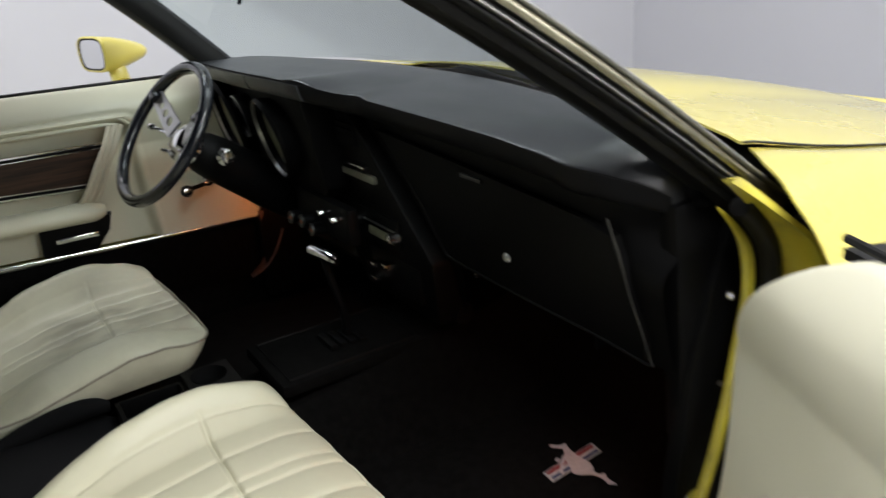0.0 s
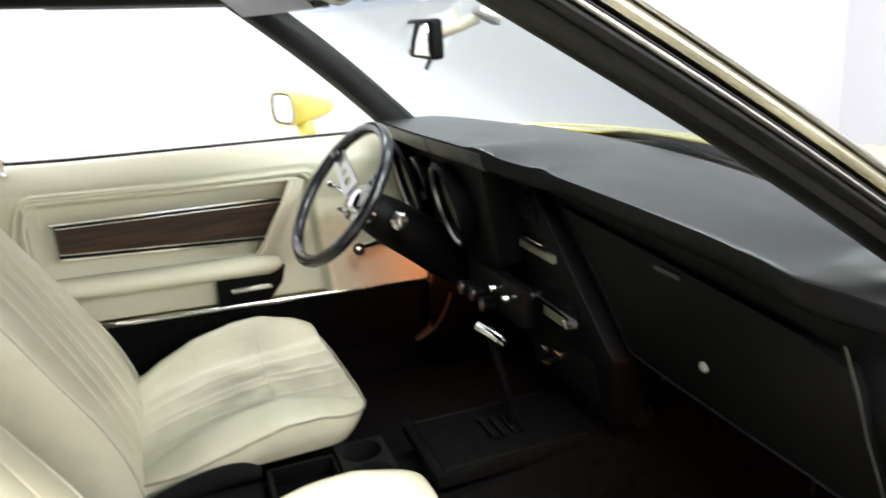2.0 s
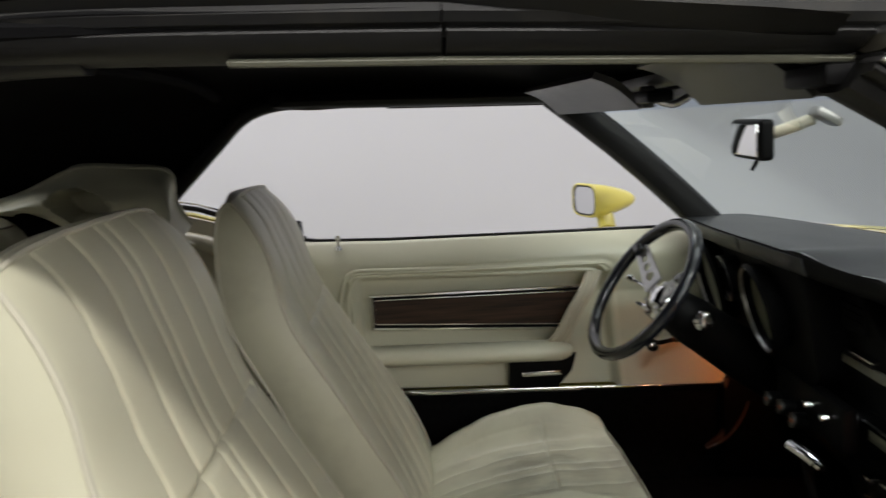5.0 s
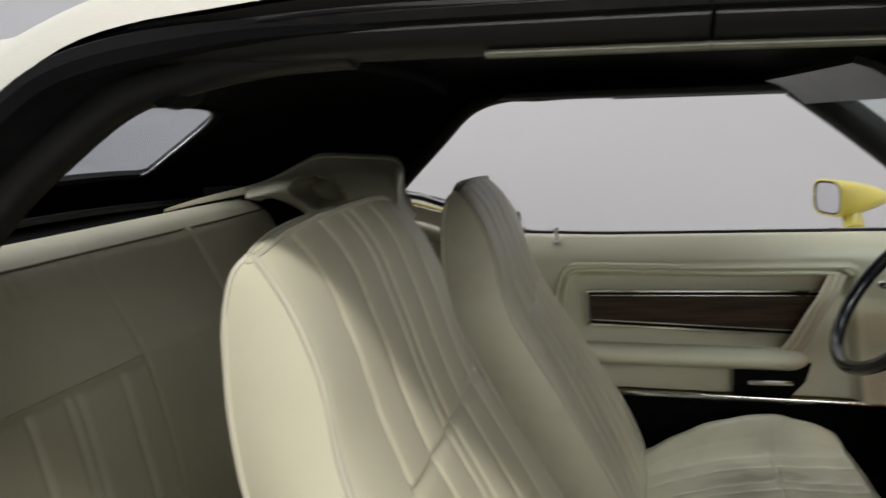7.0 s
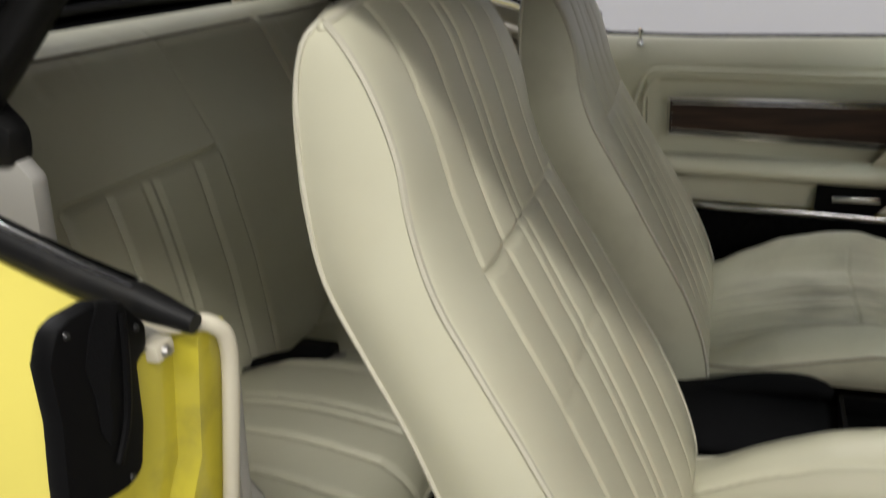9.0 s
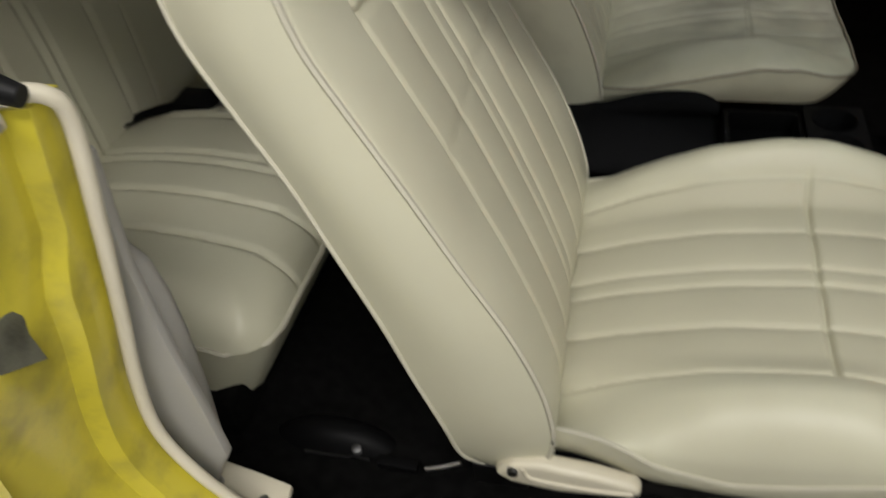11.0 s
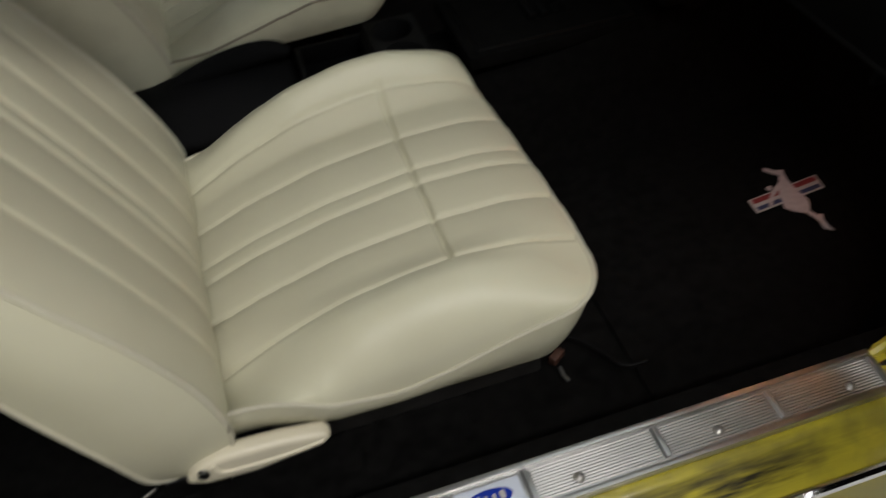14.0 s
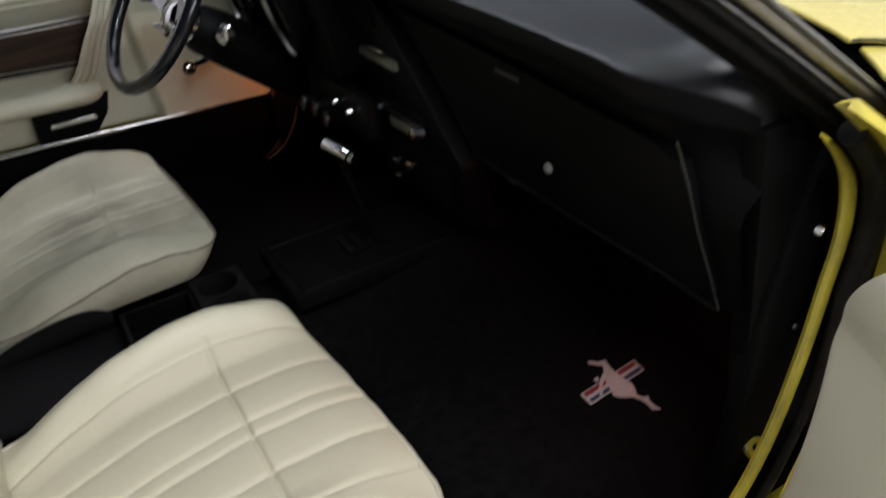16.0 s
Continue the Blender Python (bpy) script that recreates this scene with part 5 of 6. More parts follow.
    add("pin_collar", lathe([(0.004, 0.006), (0.009, 0.004), (0.010, -0.004)], (0.409, 0.722, 0.900), (0, 0, 1), 12), CHROME, door)
    return door, add


car_door("driver_door", 1, 0, "closed driver's door with cream vinyl trim and a dark walnut inlay")
car_door("passenger_door", -1, 66, "open passenger door with cream vinyl trim and a chrome strip")

# ---- dashboard ----
dash = thing("dashboard", (1.42, 0.0, 0.55), "black padded vinyl dashboard with round instruments and a glove box", "dashboard")
LIP_X = ((-0.72, 1.50), (-0.695, 1.428), (-0.68, 1.405), (-0.655, 1.375), (-0.625, 1.350), (-0.605, 1.338), (-0.5, 1.335), (-0.3, 1.332), (-0.05, 1.328), (0.03, 1.29), (0.10, 1.262), (0.40, 1.240), (0.60, 1.235), (0.68, 1.245), (0.72, 1.27))
LIP_Z = ((-0.72, 0.80), (-0.695, 0.848), (-0.68, 0.862), (-0.655, 0.875), (-0.633, 0.882), (-0.56, 0.895), (-0.48, 0.902), (-0.3, 0.907), (-0.05, 0.912), (0.03, 0.926), (0.10, 0.936), (0.60, 0.938), (0.66, 0.930), (0.72, 0.905))


def pad_fn(u, v):
    y = -0.694 + 1.409 * v
    lx, lz = (sum(lerp(tab, y + d) for d in (-0.012, -0.006, 0.0, 0.006, 0.012)) / 5 for tab in (LIP_X, LIP_Z))
    end = max(1.405 + 0.15 * (1 - (y / 0.72) ** 2), lx + 0.05)
    tall = 0.040 - 0.010 * min(1.0, max(0.0, (-0.66 - y) / 0.04))
    if u < 0.25:
        k = u / 0.25
        a = k * math.pi / 2
        return Vector((lx + 0.020 * (1 - math.sin(a)), y, lz - tall * math.cos(a)))
    k = (u - 0.25) / 0.75
    bump = 0.005 * math.exp(-(((y - 0.085) / 0.034) ** 2) - (k / 0.35) ** 2) + 0.004 * math.exp(-(((y + 0.055) / 0.022) ** 2) - ((k - 0.02) / 0.22) ** 2) - 0.0025 * math.exp(-(((y - 0.015) / 0.028) ** 2) - ((k - 0.05) / 0.25) ** 2)
    back = 0.922 - 0.055 * max(0.0, (-0.62 - y) / 0.10) ** 1.3
    z = lz + (back - lz) * k**0.8 + 0.006 * math.sin(math.pi * k) + bump + 0.0012 * noise.noise(Vector((k * 4, y * 7, 0)))
    return Vector((lx + (end - lx) * k, y, z))


part("top_pad", thick(lambda u, v: pad_fn(0.245 + 0.755 * u, v), 40, 120, (0.012, 0, -0.030)), BLACK_VINYL, dash, "padded black vinyl top", 70)
part("lip_roll", sheet(lambda u, v: pad_fn(0.25 * u, v), 10, 120), LIP, dash, "black lip under the pad, darkened for its shade", 70)
for y0, y1 in ((0.076, 0.298), (0.303, 0.640)):
    brow = lambda u, v, y0=y0, y1=y1: pad_fn(0.085 + 0.15 * u, (y0 + (y1 - y0) * v + 0.694) / 1.409) + Vector((-0.0035, 0, 0))
    part("brow", thick(brow, 6, 30, (0.003, 0, 0)), BLACK_VINYL, dash, "smooth black brow over the instruments")
part("end_panel", prism([(1.428, -0.705, 0.835), (1.53, -0.705, 0.84), (1.60, -0.705, 0.60), (1.50, -0.705, 0.46), (1.455, -0.705, 0.48)], (0, 0.03, 0), 0.006), BLACK_PLASTIC, dash)


def face_x(z):
    return lerp(((0.46, 1.475), (0.55, 1.452), (0.62, 1.428), (0.84, 1.385), (0.90, 1.375)), z)


def face(corners, lift, depth, bevel=0.004):
    """A panel on the slanted dash face from (y, z) corners."""
    return prism([(face_x(z) - lift, y, z) for y, z in corners], (depth, 0, 0.0), bevel)


def lower_fn(u, v):
    y = -0.705 + 1.40 * v
    z0 = 0.46 + 0.138 * (1 - smooth(y, -0.20, -0.13))
    z = z0 + (0.86 - z0) * u
    return Vector((face_x(z) + 0.08 * max(0.0, (-0.60 - y) / 0.105) * min(1.0, max(0.0, (z - 0.74) / 0.06)), y, z))


part("lower_face", sheet(lower_fn, 16, 60), BLACK_PLASTIC, dash)
part("knee_roll", tube([(1.470, -0.14 + 0.07 * k, 0.468) for k in range(13)], 0.022, 8), BLACK_PLASTIC, dash)
part("duct_box", box(1.60, -0.60, 0.47, 1.80, 0.05, 0.80, 0.02), BLACK_PLASTIC, dash, "black air duct box under the dashboard")
glove = part("glove_box", face([(-0.02, 0.842), (-0.155, 0.640), (-0.19, 0.618), (-0.40, 0.612), (-0.660, 0.600), (-0.672, 0.640), (-0.638, 0.790), (-0.58, 0.805), (-0.30, 0.825)], 0.012, 0.02), BLACK_PLASTIC, dash, "black glove box door")
edge = [(-0.638, 0.818), (-0.650, 0.770), (-0.658, 0.712), (-0.672, 0.655), (-0.680, 0.606)]
part("bright_edge", tube([(face_x(z) - 0.013, y, z) for y, z in edge], 0.0014, 6), DARK_STEEL, glove, "thin bright trim line")
edge = smooth_path([(-0.672, 0.603), (-0.579, 0.610), (-0.394, 0.611), (-0.20, 0.618), (-0.168, 0.635), (-0.130, 0.715), (-0.055, 0.808), (-0.018, 0.848)])
part("dull_edge", tube([(face_x(z) - 0.012, y, z) for y, z in edge], 0.0024, 8), LIP, glove, "black rolled edge")
part("lock", lathe([(0, 0.006), (0.005, 0.006), (0.0075, 0.004), (0.009, 0.0)], (face_x(0.681) - 0.012, -0.382, 0.681), (-1, 0, 0.2), 18), STEEL, glove, "chrome lock button")
part("nameplate", box(face_x(0.81) - 0.016, -0.360, 0.805, face_x(0.81) - 0.010, -0.302, 0.812, 0.001), DARK_STEEL, glove, "small dull script plate")
for y, z in ((-0.251, 0.600),):
    part("screw", lathe([(0, 0.005), (0.005, 0.004), (0.006, -0.002)], (face_x(z) - 0.004, y, z), (-1, 0, 0), 10), CHROME, dash)

# driver's instrument panel under the hood
part("instrument_panel", prism([(1.277, 0.10, 0.905), (1.277, 0.715, 0.905), (1.324, 0.715, 0.70), (1.334, 0.60, 0.655), (1.340, 0.20, 0.63), (1.324, 0.13, 0.70)], (0.08, 0, 0), 0.008), BLACK_PLASTIC, dash, "black instrument panel")
for y, z, r in ((0.570, 0.789, 0.104), (0.432, 0.828, 0.046), (0.277, 0.797, 0.084)):
    dial = part("gauge", lathe([(r * 0.98, -0.02), (r * 1.10, 0.012), (r * 1.04, 0.020), (r * 0.97, 0.016), (r * 0.92, -0.006)], (1.289 - 0.23 * (z - 0.79), y, z), (-1, 0.08, -0.23), 40), BLACK_PLASTIC, dash, "round instrument pod")
    part("dial_face", lathe([(0.0, -0.003), (r * 0.95, -0.003)], (1.289 - 0.23 * (z - 0.79), y, z), (-1, 0.08, -0.23), 40), GAUGE, dial, "dim gauge face")
    part("bezel", lathe([(r * 0.955, 0.012), (r * 0.955 + 0.002, 0.0175), (r * 0.955 + 0.004, 0.0180), (r * 0.955 + 0.006, 0.0170)], (1.289 - 0.23 * (z - 0.79), y, z), (-1, 0.08, -0.23), 40), ALUMINIUM, dial, "thin bright bezel")

# centre stack
stack = part("control_panel", prism([(1.350, 0.275, 0.880), (1.350, 0.055, 0.880), (1.392, -0.160, 0.600), (1.415, -0.130, 0.455), (1.415, 0.175, 0.455), (1.375, 0.265, 0.700)], (0.06, 0, 0), 0.008), BLACK_PLASTIC, dash, "black centre control panel")


def stack_x(z):
    return lerp(((0.455, 1.413), (0.60, 1.391), (0.70, 1.374), (0.88, 1.349)), z)


def stack_box(y0, y1, z0, z1, out, bevel=0.002):
    x = stack_x((z0 + z1) / 2)
    return box(x - out, y0, z0, x + 0.006, y1, z1, bevel)


part("vent", stack_box(0.035, 0.215, 0.800, 0.855, 0.003), HEADLINER, stack, "black air vent")
for k in range(4):
    part("vent_slat", stack_box(0.04, 0.21, 0.806 + 0.013 * k, 0.809 + 0.013 * k, 0.006, 0.0), HEADLINER, stack)
part("chrome_line", stack_box(0.006, 0.190, 0.762, 0.767, 0.014), CHROME, stack, "thin chrome line")
part("dial_window", stack_box(-0.012, 0.140, 0.732, 0.748, 0.006, 0.003), RADIO, stack, "pale radio dial window")
radio = part("radio", stack_box(-0.065, 0.135, 0.605, 0.665, 0.008, 0.004), BLACK_PLASTIC, stack, "black radio")
part("radio_trim", stack_box(-0.055, 0.075, 0.640, 0.644, 0.010), STEEL, radio)
part("radio_face", stack_box(-0.045, 0.060, 0.612, 0.632, 0.011), GAUGE, radio)
for y in (0.105, -0.058):
    part("radio_knob", lathe([(0, 0.022), (0.010, 0.021), (0.012, 0.0)], (stack_x(0.632) - 0.006, y, 0.632), (-1, 0, 0.1), 16), CHROME, radio, "chrome radio knob")
heater = part("heater_panel", stack_box(-0.10, 0.10, 0.495, 0.570, 0.006, 0.004), BLACK_PLASTIC, stack, "black heater control panel")
for y, z in ((0.062, 0.512), (0.050, 0.548), (-0.01, 0.560)):
    part("lever", box(stack_x(z) - 0.034, y - 0.014, z - 0.006, stack_x(z) - 0.008, y + 0.014, z + 0.006, 0.003), CHROME, heater, "chrome slide lever")

# auxiliary gauges and switches below the cluster
pod = part("gauge_bracket", box(1.318, 0.03, 0.600, 1.345, 0.300, 0.680, 0.01), BLACK_PLASTIC, dash, "black bracket with small gauges")
for y, z in ((0.278, 0.612), (0.215, 0.618), (0.163, 0.612)):
    g = part("small_gauge", lathe([(0.0, 0.010), (0.011, 0.010), (0.0125, 0.013), (0.0145, 0.011), (0.0145, -0.02)], (1.303, y, z), (-1, 0, 0.1), 20), BLACK_PLASTIC, pod, "small round gauge")
    part("gauge_ring", lathe([(0.0115, 0.0135), (0.0138, 0.0135), (0.0146, 0.009)], (1.303, y, z), (-1, 0, 0.1), 20), DARK_STEEL, g)
    part("gauge_dial", lathe([(0, 0.0112), (0.0108, 0.0112), (0.0108, 0.009)], (1.303, y, z), (-1, 0, 0.1), 18), SMALL_FACE, g)
    part("gauge_mark", box(1.2905, y - 0.005, z - 0.003, 1.2935, y + 0.005, z + 0.003), ORANGE, g)
for y, z in ((0.113, 0.661), (0.052, 0.660)):
    part("pull_knob", lathe([(0, 0.026), (0.007, 0.025), (0.009, 0.016), (0.004, 0.012), (0.004, -0.004)], (1.316, y, z), (-1, 0, 0), 16), CHROME, pod, "chrome pull knob")
part("under_panel", thick(lambda u, v: Vector((1.34 + 0.30 * u, 0.14 + 0.56 * v, 0.640 - 0.06 * u - 0.03 * math.sin(math.pi * v))), 6, 10, (0, 0, -0.01)), BLACK_PLASTIC, dash)
part("driver_end", prism([(1.290, 0.700, 0.90), (1.50, 0.700, 0.90), (1.60, 0.700, 0.30), (1.40, 0.700, 0.30), (1.385, 0.700, 0.42), (1.355, 0.700, 0.56), (1.315, 0.700, 0.70)], (0, 0.020, 0), 0.006), LIT_BLACK, dash, "black kick trim, colour raised for lamplight")

kick = [(1.35, 0.515), (1.44, 0.49), (1.437, 0.41), (1.405, 0.392), (1.378, 0.376), (1.345, 0.347), (1.305, 0.328), (1.30, 0.336), (1.335, 0.362), (1.352, 0.393), (1.352, 0.45)]
part("kick_foot", prism([(x, 0.688, z) for x, z in kick], (0, 0.011, 0), 0.004), BROWN_VINYL, dash, "dark brown curved foot of the kick trim")
part("kick_edge", tube(smooth_path([(1.408, 0.688, 0.45), (1.392, 0.687, 0.41), (1.365, 0.686, 0.370), (1.335, 0.686, 0.345), (1.302, 0.687, 0.332)]), 0.004, 8), BROWN_VINYL, dash)
# courtesy lamps under both ends
for side in (-1, 1):
    p = Vector((1.447, -0.50, 0.602)) if side < 0 else Vector((1.40, 0.58, 0.600))
    lamp = thing("courtesy_lamp", tuple(p), "small lit warm courtesy lamp under the dashboard", "lamp", "courtesy lamps")
    part("housing", box(p.x - 0.018, p.y - 0.014, p.z + 0.010, p.x + 0.018, p.y + 0.014, p.z + 0.028, 0.004), BLACK_PLASTIC, lamp)
    part("bulb", lathe([(0, 0.012), (0.005, 0.010), (0.006, 0.0), (0.005, -0.008), (0, -0.010)], tuple(p), (0, 0, 1), 10), LENS, lamp, "lit warm bulb")
    # plate added beside each bulb to block light spilling sideways
    if side > 0:
        part("shield", box(p.x - 0.045, p.y - 0.042, p.z - 0.055, p.x + 0.05, p.y - 0.036, p.z + 0.030, 0.002), BLACK_PLASTIC, lamp, "black plate added to stop stray lamplight")
    else:
        part("shield", box(p.x - 0.020, p.y - 0.064, p.z - 0.022, p.x + 0.05, p.y - 0.058, p.z + 0.030, 0.002), BLACK_PLASTIC, lamp, "black plate added to stop stray lamplight")
    data = bpy.data.lights.new("courtesy_light", "POINT")
    data.energy, data.color, data.shadow_soft_size = 1.0 if side < 0 else 0.62, (1.0, 0.31, 0.10), 0.008
    new("courtesy_light", data).location = p - Vector((0, 0, 0.018))

# ---- steering wheel and column ----
wheel = thing("steering_wheel", (1.07, 0.36, 0.83), "black sports steering wheel with drilled bright metal spokes", "steering wheel")
HUB = Vector((1.073, 0.36, 0.832))
AXIS = Vector((-0.79, -0.11, 0.60)).normalized()
UP = Vector((0.60, 0.0, 0.79)).normalized()
ACROSS = AXIS.cross(UP).normalized()
ACROSS = ACROSS if ACROSS.y > 0 else -ACROSS
UP = AXIS.cross(ACROSS).normalized()
UP = UP if UP.z > 0 else -UP


def clock(angle, r, out=0.0):
    """A point of the wheel; angle from 12 o'clock towards the driver's door."""
    return HUB + r * (math.cos(angle) * UP + math.sin(angle) * ACROSS) + out * AXIS


part("rim", tube([clock(2 * math.pi * k / 64, 0.153) for k in range(64)], 0.0130, 14, closed=True, up=AXIS), WHEEL, wheel, "glossy black rim")
for a in (radians(62), radians(-62)):
    bm = bmesh.new()
    t = Vector((0, 0, 0)) + (-math.sin(a) * UP + math.cos(a) * ACROSS)

    def spoke(r, s, top):
        out = -0.038 * (1 - min(1.0, r / 0.140)) - (0.0 if top else 0.004)
        return clock(a, r, out) + s * t

    holes = (0.060, 0.086, 0.109)
    sizes = (0.0110, 0.0100, 0.0085)
    for top in (True, False):
        rows = [0.038, 0.160]
        outline = [spoke(0.034, -0.024, top), spoke(0.142, -0.017, top), spoke(0.142, 0.017, top), spoke(0.034, 0.024, top)]
        edges = []
        loops = [outline] + [[spoke(h + q * math.cos(2 * math.pi * k / 14), q * math.sin(2 * math.pi * k / 14), top) for k in range(14)] for h, q in zip(holes, sizes)]
        for loop in loops:
            vs = [bm.verts.new(p) for p in loop]
            edges += [bm.edges.new((vs[k], vs[(k + 1) % len(vs)])) for k in range(len(vs))]
        bmesh.ops.triangle_fill(bm, use_beauty=True, use_dissolve=False, edges=edges)
    arm = part("spoke", bm, ALUMINIUM, wheel, "brushed metal spoke with three holes")
    part("spoke_grip", tube([clock(a, 0.128, -0.003), clock(a, 0.150, 0.0)], 0.0170, 10, flat=0.7), WHEEL, arm)
hub = part("hub", lathe([(0, 0.004), (0.022, 0.002), (0.030, -0.006), (0.040, -0.010), (0.043, -0.022), (0.034, -0.030), (0.036, -0.05)], HUB - 0.030 * AXIS, AXIS, 28), CHROME, wheel, "chrome hub")
for k in range(6):
    a = 2 * math.pi * k / 6
    part("hub_bolt", lathe([(0, 0.005), (0.004, 0.004), (0.0045, 0)], clock(a, 0.032, -0.036), AXIS, 8), STEEL, hub)
column = thing("steering_column", (1.28, 0.36, 0.70), "black steering column with a chrome ignition switch", "steering column")
shroud = part("shroud", tube([HUB + AXIS * -d for d in (0.075, 0.09, 0.13, 0.19, 0.27, 0.36)], [0.036, 0.045, 0.050, 0.052, 0.055, 0.055], 20), BLACK_PLASTIC, column, "black column shroud")
part("collar", lathe([(0.028, 0.0), (0.034, -0.006), (0.034, -0.03)], HUB - 0.058 * AXIS, AXIS, 24), CHROME, column, "chrome collar")
switch = part("ignition", lathe([(0, 0.020), (0.008, 0.020), (0.010, 0.016), (0.018, 0.012), (0.021, 0.0)], (1.180, 0.312, 0.768), (-0.3, -1, 0.15), 20), CHROME, column, "chrome ignition switch")
part("key_tab", box(1.172, 0.283, 0.760, 1.180, 0.296, 0.786, 0.002), CHROME, switch)
part("turn_lever", tube([(1.125, 0.395, 0.795), (1.10, 0.46, 0.815), (1.085, 0.50, 0.822)], 0.004, 8), CHROME, column, "chrome turn signal lever")
part("lever_tip", lathe([(0, 0.012), (0.007, 0.008), (0.008, -0.006), (0.004, -0.012)], (1.083, 0.507, 0.823), (-0.2, 1, 0.1), 12), CHROME, column)
part("tilt_lever", tube([(1.10, 0.405, 0.775), (1.085, 0.455, 0.778)], 0.005, 8), CHROME, column)

# ---- console and shifter ----
console = thing("centre_console", (0.93, 0.03, 0.34), "black plastic centre console with two cup holders", "console")
tray = part("tray", prism([(0.81, -0.055, 0.34), (0.955, -0.055, 0.34), (0.955, 0.084, 0.34), (0.81, 0.084, 0.34)], (0, 0, 0.035), 0.004), BLACK_PLASTIC, console, "open black tray")
for y in (-0.055, 0.090):
    part("tray_wall", box(0.83, y + (0.012 if y < 0 else -0.012), 0.345, 0.955, y + (0.020 if y < 0 else -0.004), 0.410, 0.002), BLACK_PLASTIC, console)
for x in (0.81, 0.947):
    part("tray_end", box(x + (0.02 if x < 0.9 else 0), -0.043, 0.345, x + (0.028 if x < 0.9 else 0.008), 0.086, 0.410, 0.002), BLACK_PLASTIC, console)
deck = bmesh.new()
for z in (0.422, 0.414):
    edges = []
    loops = [[(0.955, -0.070, z), (1.046, -0.070, z), (1.046, 0.092, z), (0.955, 0.092, z)]]
    loops += [[(1.000 + 0.034 * math.cos(2 * math.pi * k / 24), y + 0.034 * math.sin(2 * math.pi * k / 24), z) for k in range(24)] for y in (-0.028, 0.050)]
    for loop in loops:
        vs = [deck.verts.new(p) for p in loop]
        edges += [deck.edges.new((vs[k], vs[(k + 1) % len(vs)])) for k in range(len(vs))]
    bmesh.ops.triangle_fill(deck, use_beauty=True, use_dissolve=False, edges=edges)
holder = part("cup_deck", deck, BLACK_PLASTIC, console)
for y in (-0.028, 0.050):
    part("cup", lathe([(0.0345, 0.002), (0.034, -0.004), (0.031, -0.055), (0.0, -0.056)], (1.000, y, 0.4215), (0, 0, 1), 24), HEADLINER, holder, "black cup well")
part("console_skirt", sheet(lambda u, v: Vector(((0.955, 1.046, 1.046, 0.955)[int(round(u * 4)) % 4], (-0.070, -0.070, 0.092, 0.092)[int(round(u * 4)) % 4], 0.416 - 0.10 * v)), 4, 2), BLACK_PLASTIC, console)
lid = thing("console_armrest", (0.68, 0.02, 0.36), "soft black vinyl armrest pad between the seats", "armrest")
part("pad", sheet(lambda u, v: Vector((0.50 + 0.335 * u, 0.02 + 0.105 * math.cos(2 * math.pi * v) * (1 - 0.3 * abs(2 * u - 1) ** 6), 0.368 + 0.028 * (math.sin(2 * math.pi * v)) * (1 - abs(2 * u - 1) ** 8) + 0.010 * math.sin(math.pi * u) + 0.006 * noise.noise(Vector((u * 6, v * 6, 0))))), 24, 24, closed_v=True), HEADLINER, lid, "", 70)
part("brake_boot", tube(smooth_path([(0.62, 0.07, 0.40), (0.70, 0.075, 0.415), (0.78, 0.08, 0.420), (0.82, 0.08, 0.41)]), [0.008 + 0.012 * math.sin(math.pi * (k + 1) / 20) for k in range(19)], 10), HEADLINER, lid)

shifter = thing("gear_shifter", (1.27, 0.03, 0.40), "floor gear shifter with a chrome T-handle and black base", "gear shifter")
base = part("base_plate", box(1.10, -0.075, 0.385, 1.42, 0.135, 0.412, 0.008), CARPET, shifter, "black shifter plate")
part("plate_rim", tube([(1.12, -0.06, 0.413), (1.40, -0.06, 0.413), (1.40, 0.12, 0.413), (1.12, 0.12, 0.413)], 0.003, 6, closed=True), BLACK_PLASTIC, base)
for k in range(4):
    part("boot_ring", box(1.232 + 0.022 * k, -0.005, 0.410, 1.248 + 0.022 * k, 0.065, 0.424 - 0.002 * k, 0.004), BLACK_PLASTIC, base, "ribbed black boot")
stick = part("stick", tube(smooth_path([(1.288, 0.03, 0.41), (1.284, 0.03, 0.47), (1.27, 0.035, 0.54), (1.262, 0.04, 0.592)]), 0.008, 10), BLACK_PLASTIC, shifter, "black shift lever")
part("handle", tube(smooth_path([(1.255, 0.080, 0.602), (1.260, 0.056, 0.601), (1.266, 0.030, 0.599), (1.270, 0.014, 0.596)]), 0.0125, 12), CHROME, stick, "chrome T-handle")
part("button", lathe([(0, 0.010), (0.008, 0.009), (0.0095, 0)], (1.2705, 0.010, 0.595), (0.2, -1, -0.1), 14), CHROME, stick)

clip = thing("plastic_clip", (1.045, -0.575, 0.25), "small orange-brown plastic clip lying under the seat edge", "clip")
part("clip", moved(box(-0.011, -0.006, 0.0, 0.011, 0.006, 0.014, 0.003), Matrix.Translation((1.045, -0.575, 0.2505)) @ Matrix.Rotation(0.6, 4, "Z")), BROWN_CLIP, clip)

part("tip", tube([(1.0435, -0.590, 0.2535), (1.043, -0.603, 0.2535), (1.046, -0.614, 0.2535)], 0.0022, 6), STEEL, clip, "bent steel tip")
cable = thing("seat_cable", (1.11, -0.60, 0.25), "thin black cable lying on the carpet under the seat", "cable")
part("cable", tube(smooth_path([(1.05, -0.53, 0.256), (1.087, -0.561, 0.2555), (1.109, -0.593, 0.254), (1.118, -0.612, 0.254), (1.134, -0.621, 0.254), (1.156, -0.621, 0.254)]), 0.0030, 8), BLACK_PLASTIC, cable)
